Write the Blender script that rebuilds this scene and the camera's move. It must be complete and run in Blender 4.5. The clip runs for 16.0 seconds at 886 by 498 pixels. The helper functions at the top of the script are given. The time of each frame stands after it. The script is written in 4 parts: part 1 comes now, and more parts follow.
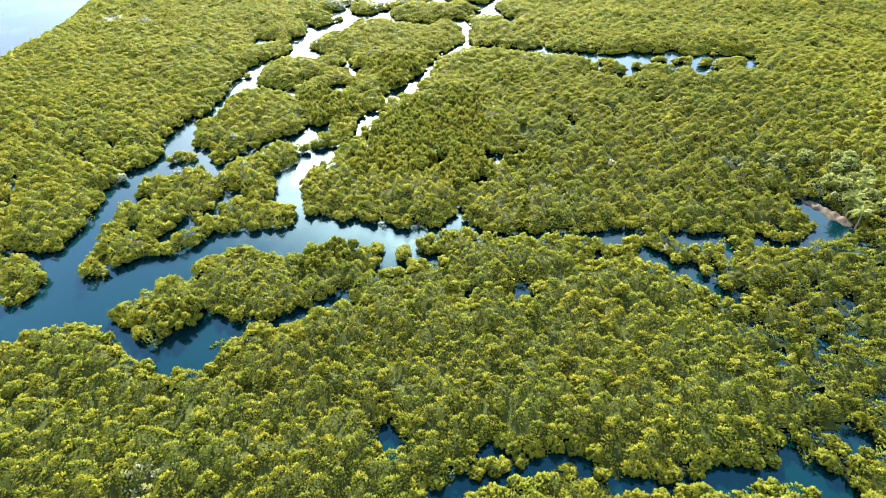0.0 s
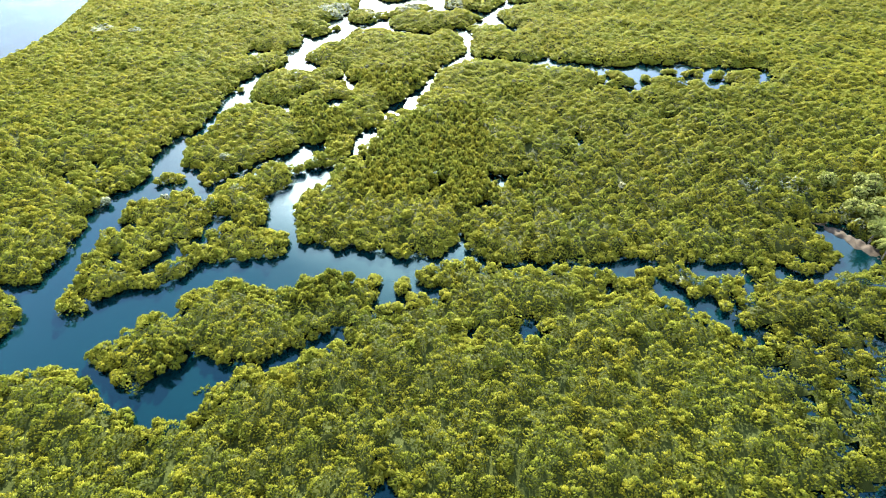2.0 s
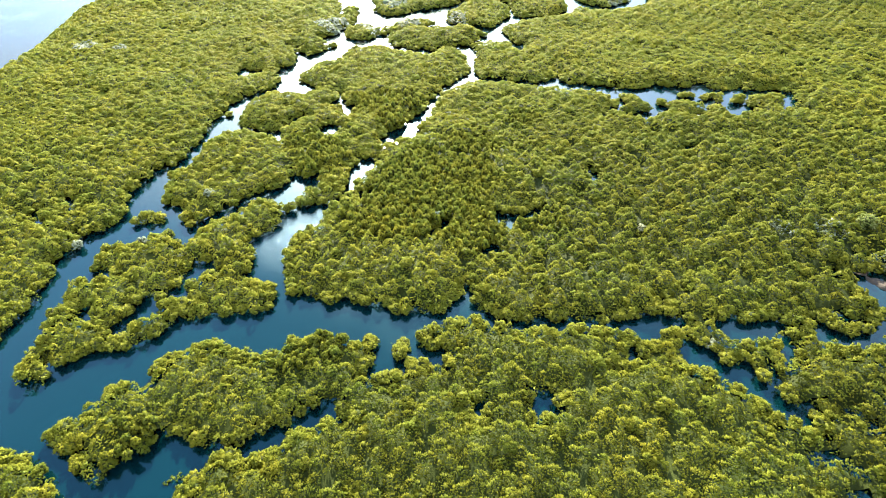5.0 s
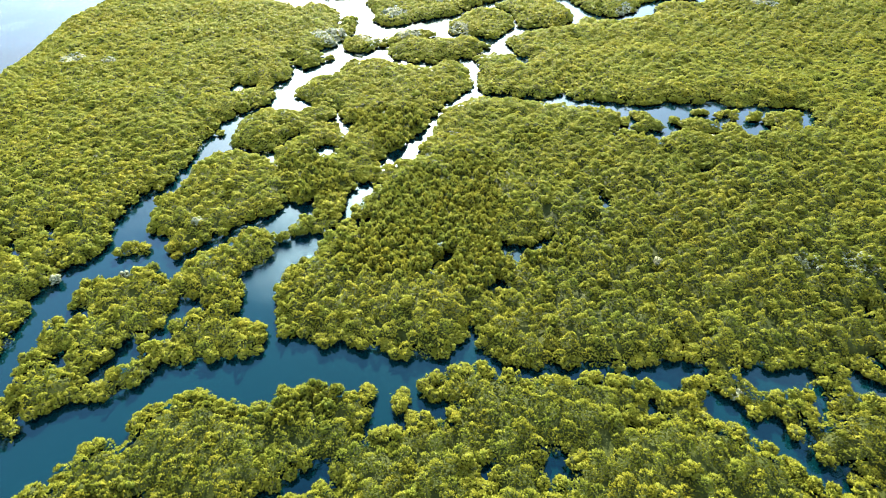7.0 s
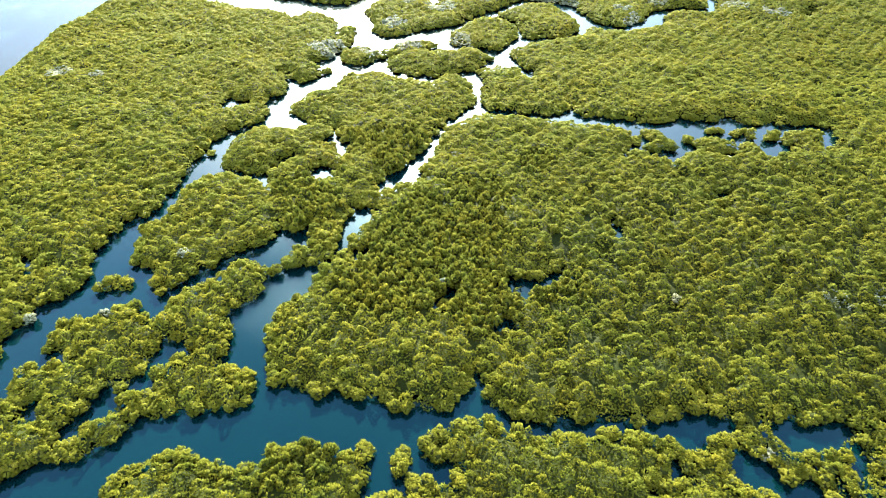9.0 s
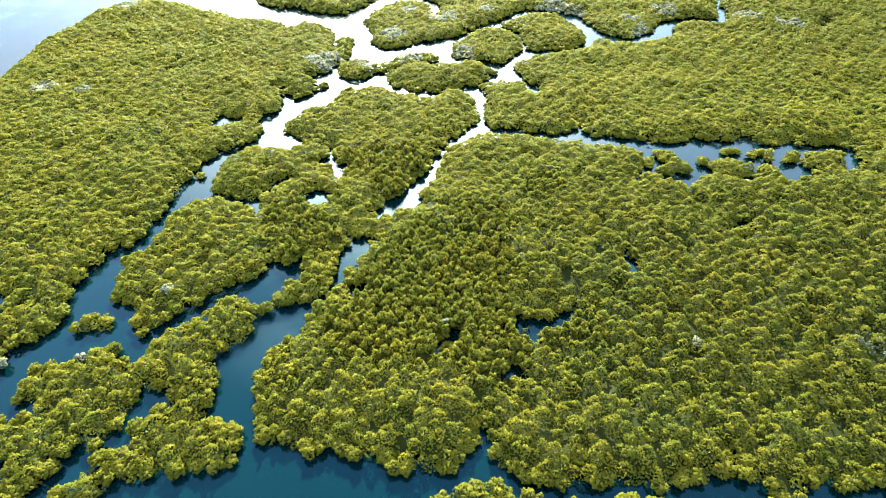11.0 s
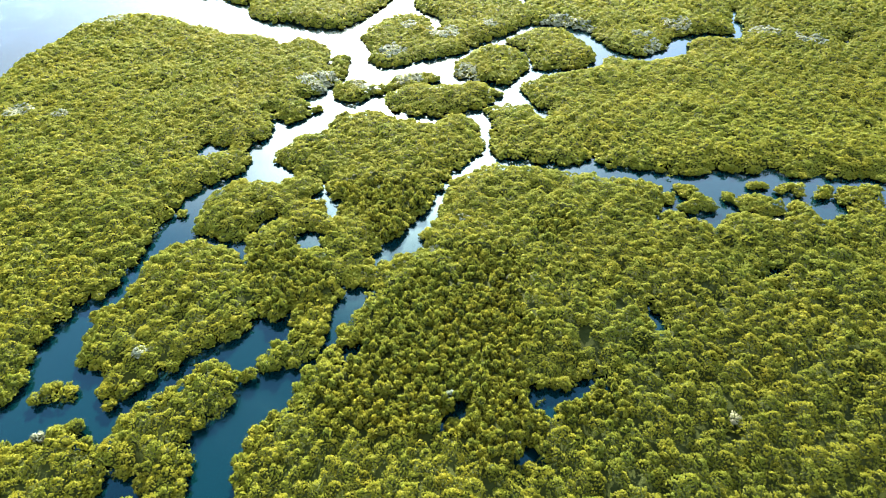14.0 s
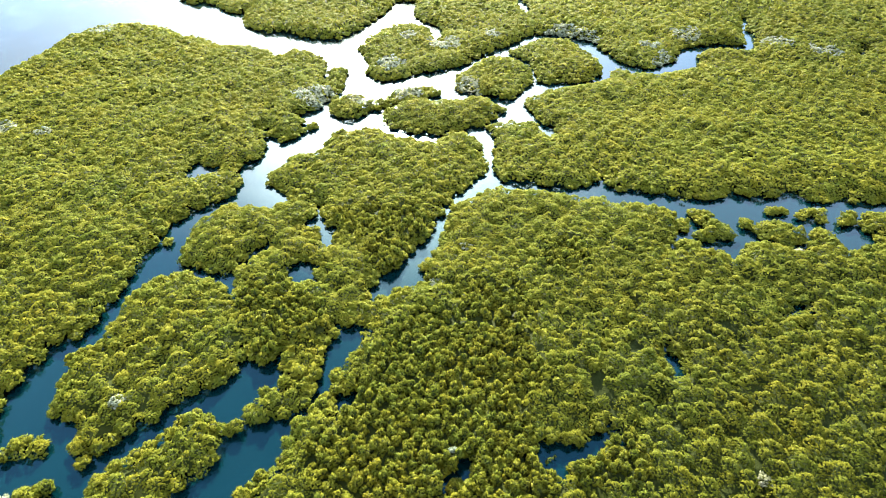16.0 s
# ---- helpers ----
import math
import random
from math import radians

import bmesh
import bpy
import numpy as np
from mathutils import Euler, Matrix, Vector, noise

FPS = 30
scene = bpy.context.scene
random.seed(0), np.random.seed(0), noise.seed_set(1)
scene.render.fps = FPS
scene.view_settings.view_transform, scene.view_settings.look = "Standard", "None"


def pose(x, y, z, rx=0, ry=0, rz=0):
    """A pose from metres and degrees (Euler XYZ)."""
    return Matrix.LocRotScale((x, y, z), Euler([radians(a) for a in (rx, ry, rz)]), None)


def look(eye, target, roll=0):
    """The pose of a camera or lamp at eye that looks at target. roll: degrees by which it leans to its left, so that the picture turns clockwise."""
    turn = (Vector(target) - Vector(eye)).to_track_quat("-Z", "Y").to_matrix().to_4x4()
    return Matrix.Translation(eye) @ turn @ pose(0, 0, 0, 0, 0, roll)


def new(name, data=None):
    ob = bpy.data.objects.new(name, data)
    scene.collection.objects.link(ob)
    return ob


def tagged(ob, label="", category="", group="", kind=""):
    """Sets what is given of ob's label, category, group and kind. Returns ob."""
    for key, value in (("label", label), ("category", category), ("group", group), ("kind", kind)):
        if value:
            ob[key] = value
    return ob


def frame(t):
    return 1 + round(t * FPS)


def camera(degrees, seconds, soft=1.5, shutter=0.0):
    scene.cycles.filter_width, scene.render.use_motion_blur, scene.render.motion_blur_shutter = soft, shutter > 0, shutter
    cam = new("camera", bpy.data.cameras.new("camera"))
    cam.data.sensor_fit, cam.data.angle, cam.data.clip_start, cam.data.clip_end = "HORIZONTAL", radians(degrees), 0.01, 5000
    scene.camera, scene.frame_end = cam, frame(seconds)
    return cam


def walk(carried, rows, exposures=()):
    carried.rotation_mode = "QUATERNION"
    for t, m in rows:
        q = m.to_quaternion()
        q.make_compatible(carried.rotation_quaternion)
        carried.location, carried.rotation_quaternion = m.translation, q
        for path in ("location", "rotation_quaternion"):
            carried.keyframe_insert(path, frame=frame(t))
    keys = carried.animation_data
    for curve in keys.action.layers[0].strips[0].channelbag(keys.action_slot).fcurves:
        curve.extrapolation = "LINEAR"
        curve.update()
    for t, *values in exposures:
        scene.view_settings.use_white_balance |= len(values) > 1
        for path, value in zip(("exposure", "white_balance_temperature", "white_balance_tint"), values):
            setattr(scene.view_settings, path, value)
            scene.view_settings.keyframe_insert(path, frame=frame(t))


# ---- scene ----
cam = camera(74.9, 16.0, soft=0.7)
METRES, EYE, TILT, LEAN, TURN = 100.0, 98.5, -0.8, 0.0, 0.0
ROWS = [
    (0.0, 0.0, 0.0, 0.0, -0.73, -40.28, 0.86),
    (0.5, -0.0005, 0.0288, 0.0002, -0.71, -40.26, 0.86),
    (1.0, -0.0008, 0.0584, 0.0007, -0.7, -40.26, 0.84),
    (1.5, -0.0016, 0.0885, 0.0013, -0.73, -40.25, 0.86),
    (2.0, -0.0021, 0.119, 0.0017, -0.74, -40.25, 0.87),
    (2.5, -0.0028, 0.1498, 0.0021, -0.73, -40.24, 0.87),
    (3.0, -0.0034, 0.181, 0.0031, -0.74, -40.23, 0.88),
    (3.5, -0.004, 0.2124, 0.0037, -0.73, -40.21, 0.89),
    (4.0, -0.005, 0.244, 0.0042, -0.72, -40.19, 0.88),
    (6.5, -0.0096, 0.4038, 0.0074, -0.63, -40.14, 0.84),
    (7.0, -0.0113, 0.4358, 0.0081, -0.66, -40.12, 0.86),
    (7.5, -0.0121, 0.4678, 0.0085, -0.67, -40.11, 0.85),
    (8.0, -0.0137, 0.5, 0.009, -0.66, -40.12, 0.86),
    (8.5, -0.0152, 0.5321, 0.0095, -0.67, -40.11, 0.86),
    (9.0, -0.0163, 0.5643, 0.0099, -0.66, -40.09, 0.87),
    (11.5, -0.0224, 0.7226, 0.0116, -0.66, -39.98, 0.86),
    (12.0, -0.0238, 0.754, 0.0112, -0.69, -39.95, 0.88),
    (12.5, -0.025, 0.7853, 0.0119, -0.69, -39.95, 0.87),
    (13.0, -0.0264, 0.8163, 0.0119, -0.69, -39.94, 0.88),
    (13.5, -0.0273, 0.8473, 0.0126, -0.73, -39.94, 0.89),
    (14.0, -0.0282, 0.8782, 0.0127, -0.73, -39.9, 0.88),
    (14.5, -0.0286, 0.9086, 0.0126, -0.72, -39.86, 0.9),
    (15.0, -0.0291, 0.9387, 0.0133, -0.72, -39.86, 0.9),
    (15.5, -0.0301, 0.9692, 0.0145, -0.75, -39.86, 0.89),
    (16.0, -0.03, 0.9993, 0.0147, -0.75, -39.84, 0.9),
]
walk(cam, [(t, pose(0, 0, EYE, TILT, LEAN, TURN) @ pose(METRES * x, METRES * y, METRES * z, 90 + pitch, roll, yaw)) for t, x, y, z, yaw, pitch, roll in ROWS],
     exposures=((0.0, 3.29), (7.5, 3.21), (16.0, 3.12)))

# ---- world, sun, exposure ----
SUN_EL, SUN_AZ = 28.5, -4.3           # degrees; azimuth from straight ahead (+y), negative to the left
world = bpy.data.worlds.new("sky")
scene.world = world
world.use_nodes = True
wn, wl = world.node_tree.nodes, world.node_tree.links
bg = wn["Background"]
sky = wn.new("ShaderNodeTexSky")
sky.sky_type = "NISHITA"
sky.sun_disc = False
sky.sun_elevation = radians(SUN_EL)
sky.sun_rotation = radians(SUN_AZ)
sky.air_density, sky.dust_density, sky.ozone_density = 0.9, 0.2, 2.5
# thin bright cloud, thickest round the sun, that the water mirrors
to_sun = Vector((math.sin(radians(SUN_AZ)) * math.cos(radians(SUN_EL)), math.cos(radians(SUN_AZ)) * math.cos(radians(SUN_EL)), math.sin(radians(SUN_EL))))
where = wn.new("ShaderNodeTexCoord").outputs["Generated"]


def vmath(op, a, b=None):
    n = wn.new("ShaderNodeVectorMath")
    n.operation = op
    wl.new(a, n.inputs[0])
    if b is not None:
        n.inputs[1].default_value = b
    return n.outputs["Value" if op == "DOT_PRODUCT" else 0]


def smath(op, a, b, clamp=False):
    n = wn.new("ShaderNodeMath")
    n.operation, n.use_clamp = op, clamp
    for sock, v in zip(n.inputs, (a, b)):
        if isinstance(v, (int, float)):
            sock.default_value = v
        else:
            wl.new(v, sock)
    return n.outputs[0]


cloud = wn.new("ShaderNodeTexNoise")
cloud.inputs["Scale"].default_value, cloud.inputs["Detail"].default_value, cloud.inputs["Roughness"].default_value = 3.2, 6.0, 0.55
wl.new(vmath("MULTIPLY", where, (1.0, 1.0, 2.2)), cloud.inputs["Vector"])
glow = smath("POWER", smath("MAXIMUM", vmath("DOT_PRODUCT", where, to_sun), 0.0), 26.0)
cover = smath("MULTIPLY", smath("SUBTRACT", smath("ADD", smath("MULTIPLY", cloud.outputs["Fac"], 1.3), smath("MULTIPLY", smath("POWER", glow, 0.65), 0.62)), 0.94), 4.0, True)
# more of it in the lower half of the sky
height = wn.new("ShaderNodeSeparateXYZ")
wl.new(where, height.inputs[0])
roof = smath("SUBTRACT", 0.74, smath("MULTIPLY", smath("MAXIMUM", smath("SUBTRACT", -0.1, height.outputs["X"]), 0.0), 0.5))
low = smath("MULTIPLY", smath("MULTIPLY", smath("SUBTRACT", roof, height.outputs["Z"]), 9.0, True), smath("MULTIPLY", smath("SUBTRACT", height.outputs["Z"], 0.08), 6.0, True))
# and clearer towards the land
low = smath("MULTIPLY", low, smath("MAXIMUM", smath("MULTIPLY", smath("SUBTRACT", 0.36, height.outputs["X"]), 4.0, True), 0.45))
# unseen broken cloud added over the sky's rear half to fill camera-facing shade
rear_fill = smath("MULTIPLY", smath("SUBTRACT", 0.1, height.outputs["Y"]), 2.5, True)
low = smath("MAXIMUM", low, smath("MULTIPLY", smath("MULTIPLY", rear_fill, 0.55), smath("MULTIPLY", height.outputs["Z"], 8.0, True)))
cover = smath("ADD", cover, smath("MULTIPLY", smath("MULTIPLY", low, smath("MULTIPLY", cloud.outputs["Fac"], 1.5)), 1.0), True)
# greyer towards the horizon
rise = smath("MULTIPLY", smath("SUBTRACT", smath("MINIMUM", height.outputs["Z"], 0.7), 0.24), 13.0)
bright = smath("ADD", smath("ADD", 0.9, smath("MAXIMUM", rise, 0.0)), smath("MULTIPLY", glow, 30.0))
cloud_colour = wn.new("ShaderNodeCombineXYZ")
wl.new(bright, cloud_colour.inputs[0])
wl.new(bright, cloud_colour.inputs[1])
wl.new(smath("MULTIPLY", bright, 1.02), cloud_colour.inputs[2])
blend = wn.new("ShaderNodeMix")
blend.data_type = "RGBA"
wl.new(smath("MULTIPLY", cover, 0.85), blend.inputs["Factor"])
wl.new(sky.outputs[0], blend.inputs["A"])
wl.new(cloud_colour.outputs[0], blend.inputs["B"])
bg.inputs["Strength"].default_value = 0.15
wl.new(blend.outputs["Result"], bg.inputs["Color"])
sun_data = bpy.data.lights.new("sun", "SUN")
sun_data.energy, sun_data.angle, sun_data.color = 4.3, radians(0.6), (1.0, 0.955, 0.79)
sun = new("sun", sun_data)
sun.matrix_world = look(to_sun * 300, (0, 0, 0))


# ---- materials ----
def material(name):
    m = bpy.data.materials.new(name)
    m.use_nodes = True
    t = m.node_tree
    return m, t.nodes, t.links, t.nodes["Principled BSDF"], t.nodes["Material Output"]


def noise_node(nodes, links, coord, scale, detail=3.0, rough=0.55):
    n = nodes.new("ShaderNodeTexNoise")
    n.inputs["Scale"].default_value, n.inputs["Detail"].default_value, n.inputs["Roughness"].default_value = scale, detail, rough
    links.new(coord, n.inputs["Vector"])
    return n.outputs["Fac"]


def ramp(nodes, links, fac, stops):
    r = nodes.new("ShaderNodeValToRGB")
    while len(r.color_ramp.elements) < len(stops):
        r.color_ramp.elements.new(0.5)
    for e, (p, c) in zip(r.color_ramp.elements, stops):
        e.position, e.color = p, (*c, 1)
    links.new(fac, r.inputs["Fac"])
    return r.outputs["Color"]


def mix(nodes, links, fac, a, b, mode="MIX"):
    m = nodes.new("ShaderNodeMix")
    m.data_type, m.blend_type = "RGBA", mode
    for sock, v in ((m.inputs["Factor"], fac), (m.inputs["A"], a), (m.inputs["B"], b)):
        if isinstance(v, (int, float)):
            sock.default_value = v
        elif isinstance(v, tuple):
            sock.default_value = (*v, 1)
        else:
            links.new(v, sock)
    return m.outputs["Result"]


def foliage(name, stops, stand, through_light=0.6):
    """Leaves: hue wanders from stand to stand, from tree to tree and from sprig to sprig."""
    m, n, l, p, out = material(name)
    geo = n.new("ShaderNodeNewGeometry")
    pos = geo.outputs["Position"]
    base = ramp(n, l, geo.outputs["Random Per Island"], stops)
    wide = ramp(n, l, noise_node(n, l, pos, 0.045, 4.0, 0.68), [(0.3, stand[0]), (0.7, stand[1])])
    grain = ramp(n, l, noise_node(n, l, pos, 5.5, 2.0, 0.6), [(0.3, (0.87, 0.88, 0.87)), (0.7, (1.13, 1.12, 1.13))])
    colour = mix(n, l, 1.0, mix(n, l, 1.0, base, wide, "MULTIPLY"), grain, "MULTIPLY")
    tree = n.new("ShaderNodeAttribute")
    tree.attribute_name = "tree_tone"
    colour = mix(n, l, 1.0, colour, ramp(n, l, tree.outputs["Fac"], [(0.0, (1.0, 1.0, 1.0)), (0.33, (0.80, 0.89, 0.9)), (0.66, (1.0, 1.0, 0.95)), (1.0, (1.14, 1.07, 0.9))]), "MULTIPLY")
    # tint of greener stands, with painted dimming that makes up for missing distance haze
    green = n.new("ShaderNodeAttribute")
    green.attribute_name = "green_dim_stand"
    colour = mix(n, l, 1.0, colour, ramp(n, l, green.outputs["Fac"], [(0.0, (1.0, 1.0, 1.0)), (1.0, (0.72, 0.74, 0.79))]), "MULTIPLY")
    l.new(colour, p.inputs["Base Color"])
    p.inputs["Roughness"].default_value = 0.65
    p.inputs["Specular IOR Level"].default_value = 0.04
    p.inputs["Specular Tint"].default_value = (0.95, 1.0, 0.4, 1)
    bump = n.new("ShaderNodeBump")
    bump.inputs["Strength"].default_value, bump.inputs["Distance"].default_value = 0.6, 0.14
    l.new(noise_node(n, l, pos, 3.6, 2.0, 0.6), bump.inputs["Height"])
    l.new(bump.outputs[0], p.inputs["Normal"])
    tr = n.new("ShaderNodeBsdfTranslucent")
    l.new(mix(n, l, 1.0, colour, (1.17, 1.22, 1.5), "MULTIPLY"), tr.inputs["Color"])
    l.new(bump.outputs[0], tr.inputs["Normal"])
    mx = n.new("ShaderNodeMixShader")
    mx.inputs[0].default_value = through_light
    l.new(p.outputs[0], mx.inputs[1])
    l.new(tr.outputs[0], mx.inputs[2])
    l.new(mx.outputs[0], out.inputs["Surface"])
    return m


LEAF = foliage("mangrove_leaves", [(0.0, (0.116, 0.118, 0.012)), (0.4, (0.133, 0.135, 0.014)), (0.8, (0.152, 0.154, 0.019)), (1.0, (0.171, 0.172, 0.033))],
               ((0.86, 0.94, 0.95), (1.10, 1.03, 0.9)))
GREY = foliage("grey_mangrove_leaves", [(0.0, (0.11, 0.12, 0.07)), (0.6, (0.17, 0.18, 0.12)), (1.0, (0.25, 0.25, 0.18))], ((0.9, 0.95, 1.0), (1.1, 1.05, 0.9)), 0.4)


def bark(name, low, high):
    m, n, l, p, out = material(name)
    geo = n.new("ShaderNodeNewGeometry")
    l.new(ramp(n, l, noise_node(n, l, geo.outputs["Position"], 6.0, 5.0), [(0.3, low), (0.7, high)]), p.inputs["Base Color"])
    p.inputs["Roughness"].default_value = 0.85
    return m


# leaf colour cut far below LEAF, painting in the shade between sprigs
CORE = foliage("shade_dark_leaves", [(0.0, (0.020, 0.024, 0.006)), (1.0, (0.030, 0.035, 0.009))], ((0.8, 0.9, 0.9), (1.15, 1.1, 0.9)), 0.15)
BARK = bark("mangrove_bark", (0.06, 0.05, 0.04), (0.16, 0.13, 0.10))


def water_material():
    m, n, l, p, out = material("tidal_water")
    geo = n.new("ShaderNodeNewGeometry")
    pos = geo.outputs["Position"]
    l.new(ramp(n, l, noise_node(n, l, pos, 0.02, 3.0), [(0.3, (0.0003, 0.0060, 0.0072)), (0.7, (0.0005, 0.0080, 0.0092))]), p.inputs["Base Color"])
    p.inputs["Roughness"].default_value = 0.1
    p.inputs["IOR"].default_value = 1.333
    p.inputs["Specular IOR Level"].default_value = 0.5
    p.inputs["Specular Tint"].default_value = (0.32, 0.84, 0.92, 1)
    # breeze roughens the water in patches, most in one reach of the creek
    breeze = ramp(n, l, noise_node(n, l, pos, 0.06, 2.0), [(0.45, (0.05, 0.05, 0.05)), (0.65, (0.6, 0.6, 0.6))])
    reach = n.new("ShaderNodeVectorMath")
    reach.operation = "DISTANCE"
    reach.inputs[1].default_value = (-41, 150, 0)
    l.new(pos, reach.inputs[0])
    spread_out = n.new("ShaderNodeMapRange")
    for sock, v in zip(("From Min", "From Max", "To Min", "To Max"), (6.0, 17.0, 1.7, 0.0)):
        spread_out.inputs[sock].default_value = v
    l.new(reach.outputs["Value"], spread_out.inputs["Value"])
    ruffled = n.new("ShaderNodeMath")
    ruffled.operation = "MAXIMUM"
    l.new(breeze, ruffled.inputs[0])
    l.new(spread_out.outputs[0], ruffled.inputs[1])
    breeze = ruffled.outputs[0]
    h = mix(n, l, 0.72, noise_node(n, l, pos, 0.5, 3.0), noise_node(n, l, pos, 3.0, 1.0))
    b = n.new("ShaderNodeBump")
    b.inputs["Distance"].default_value = 0.3
    strength = n.new("ShaderNodeMath")
    strength.operation = "MULTIPLY"
    strength.inputs[1].default_value = 0.22
    l.new(breeze, strength.inputs[0])
    l.new(strength.outputs[0], b.inputs["Strength"])
    l.new(h, b.inputs["Height"])
    l.new(b.outputs[0], p.inputs["Normal"])
    return m


def mud_material():
    m, n, l, p, out = material("tidal_mud")
    geo = n.new("ShaderNodeNewGeometry")
    pos = geo.outputs["Position"]
    c = mix(n, l, noise_node(n, l, pos, 0.25, 4.0), (0.036, 0.027, 0.018), (0.060, 0.045, 0.031))
    l.new(mix(n, l, noise_node(n, l, pos, 3.0, 5.0), c, (0.024, 0.019, 0.014)), p.inputs["Base Color"])
    p.inputs["Roughness"].default_value = 0.8
    p.inputs["Specular IOR Level"].default_value = 0.1
    b = n.new("ShaderNodeBump")
    b.inputs["Distance"].default_value = 0.15
    l.new(noise_node(n, l, pos, 1.2, 6.0), b.inputs["Height"])
    l.new(b.outputs[0], p.inputs["Normal"])
    return m


WATER, MUD = water_material(), mud_material()

# ---- plan of the shores: water and land outlines in metres, later ones over earlier ones ----


CELL, X0, Y0, NX, NY = 0.5, -270.0, -60.0, 1080, 1000
gx = X0 + CELL * (np.arange(NX) + 0.5)
gy = Y0 + CELL * (np.arange(NY) + 0.5)


def swell(x, y, size, seed):
    """A smooth wandering value in about -1..1."""
    r = np.random.RandomState(seed)
    v = np.zeros_like(x, dtype=float)
    for k in range(7):
        a, f = r.uniform(0, math.tau), r.uniform(0.6, 1.7) * math.tau / size
        v += np.sin(f * (x * math.cos(a) + y * math.sin(a)) + r.uniform(0, math.tau))
    return v / 3.0


GX, GY = np.meshgrid(gx, gy)
# shores wander a little, tree by tree
warp_x = GX + 0.55 * swell(GX, GY, 7, 31) + 0.3 * swell(GX, GY, 3.2, 32)
warp_y = GY + 0.55 * swell(GX, GY, 7, 33) + 0.3 * swell(GX, GY, 3.2, 34)


def fill(outline, grid, value):
    """Marks the cells inside an outline."""
    pts = np.array(outline, float)
    i0, i1 = np.searchsorted(gx, [pts[:, 0].min(), pts[:, 0].max()])
    j0, j1 = np.searchsorted(gy, [pts[:, 1].min(), pts[:, 1].max()])
    i0, j0 = max(i0 - 3, 0), max(j0 - 3, 0)
    i1, j1 = i1 + 3, j1 + 3
    px, py = warp_x[j0:j1, i0:i1], warp_y[j0:j1, i0:i1]
    inside = np.zeros(px.shape, bool)
    for (ax, ay), (bx, by) in zip(pts, np.roll(pts, -1, 0)):
        if ay != by:
            inside ^= ((ay > py) != (by > py)) & (px < (bx - ax) * (py - ay) / (by - ay) + ax)
    grid[j0:j1, i0:i1][inside] = value


wet = np.zeros((NY, NX), bool)


def water_at(*outline):
    fill(outline, wet, True)


def land_at(*outline):
    fill(outline, wet, False)


# sea and left part of the lagoon
water_at(
    (-181.6, 326.5), (-178.3, 346.5), (-174.8, 364.5), (-169.8, 376.2), (-164.2, 384.8), (-147.8, 384.7), (-130.3, 377.6), (-122, 368.5), (-114.7,
    366), (-107.5, 363.5), (-101.2, 355.2), (-92.3, 354.7), (-84.3, 352.3), (-75.5, 346.1), (-70.3, 341), (-68.2, 346.4), (-61, 347.3), (-54.1,
    341.9), (-50.2, 334.3), (-49.3, 324.2), (-47.7, 316.1), (-47, 311.7), (-47, 300), (-47, 300), (-47, 364.2), (-48.5, 363), (-56.2, 362.8),
    (-67.1, 366.1), (-76.1, 372.3), (-84.2, 372.7), (-90.2, 375.9), (-97.2, 384.6), (-99.1, 391.4), (-99.5, 403.2), (-102.8, 399.2), (-111.2,
    403.9), (-119.6, 413.1), (-127.2, 419), (-128.6, 413.6), (-138.9, 422.4), (-142.9, 425.5), (-120, 520), (-700, 900), (-700, 300), (-179, 300),
    (-179, 305))
# river below the lagoon
water_at(
    (-63.3, 245), (-63.5, 243.2), (-66.4, 238.9), (-69.7, 236), (-73.1, 233.7), (-76, 230.3), (-78.8, 226.8), (-79.2, 221.2), (-79.2, 212.9),
    (-72, 208.8), (-73.5, 215.4), (-72.1, 222.4), (-70.7, 227.8), (-67.9, 231.6), (-65.5, 234.5), (-61.7, 235.5), (-57.7, 235.6), (-53, 232.4),
    (-50, 233.7), (-47.1, 238), (-50.3, 241.2), (-52.4, 243.7), (-54.9, 245))
# river below the lagoon
water_at(
    (-46.3, 301), (-46.4, 296.8), (-49.1, 292.6), (-55.7, 289.5), (-50.5, 284.1), (-49.8, 277.2), (-52, 274.4), (-55.1, 270.5), (-57.9, 271.5),
    (-61.2, 276.2), (-64.7, 282.4), (-64.8, 278.6), (-62.4, 274.7), (-60.5, 267.9), (-60.3, 263.8), (-62.2, 258.1), (-66.1, 256.3), (-64.9,
    250.5), (-63.2, 245.9), (-63.4, 244), (-53, 244), (-55.3, 245.2), (-56.3, 248.7), (-55.5, 252.1), (-54.1, 253.4), (-52, 253.2), (-51.6,
    258.1), (-49.4, 261.5), (-45.8, 262.1), (-42.4, 263.7), (-41, 267.1), (-41.3, 271.9), (-40, 273.7), (-40, 301))
# river and creek round the middle island
water_at(
    (-41, 267.1), (-41, 267.1), (-41, 267.1), (-41, 270), (-10.9, 270), (-7.7, 267.7), (-4, 266.8), (-2.6, 270), (8.4, 270), (9.1, 268), (10.5,
    260.9), (11.1, 255.8), (10.2, 250.9), (8, 248.1), (5.2, 243.7), (2.5, 239.4), (-0.6, 237.8), (-2.3, 231), (-3.6, 225.8), (-5.3, 222.2), (-3.8,
    220.4), (-2.7, 224.5), (-1.5, 229.6), (0.1, 232.2), (2.3, 234.6), (5.1, 235.3), (8.1, 237.8), (11.3, 240.8), (14, 241), (15, 246.9), (14.2,
    250.8), (13.9, 255.6), (14.3, 262.5), (15.1, 268.5), (14.6, 270), (-41, 270))
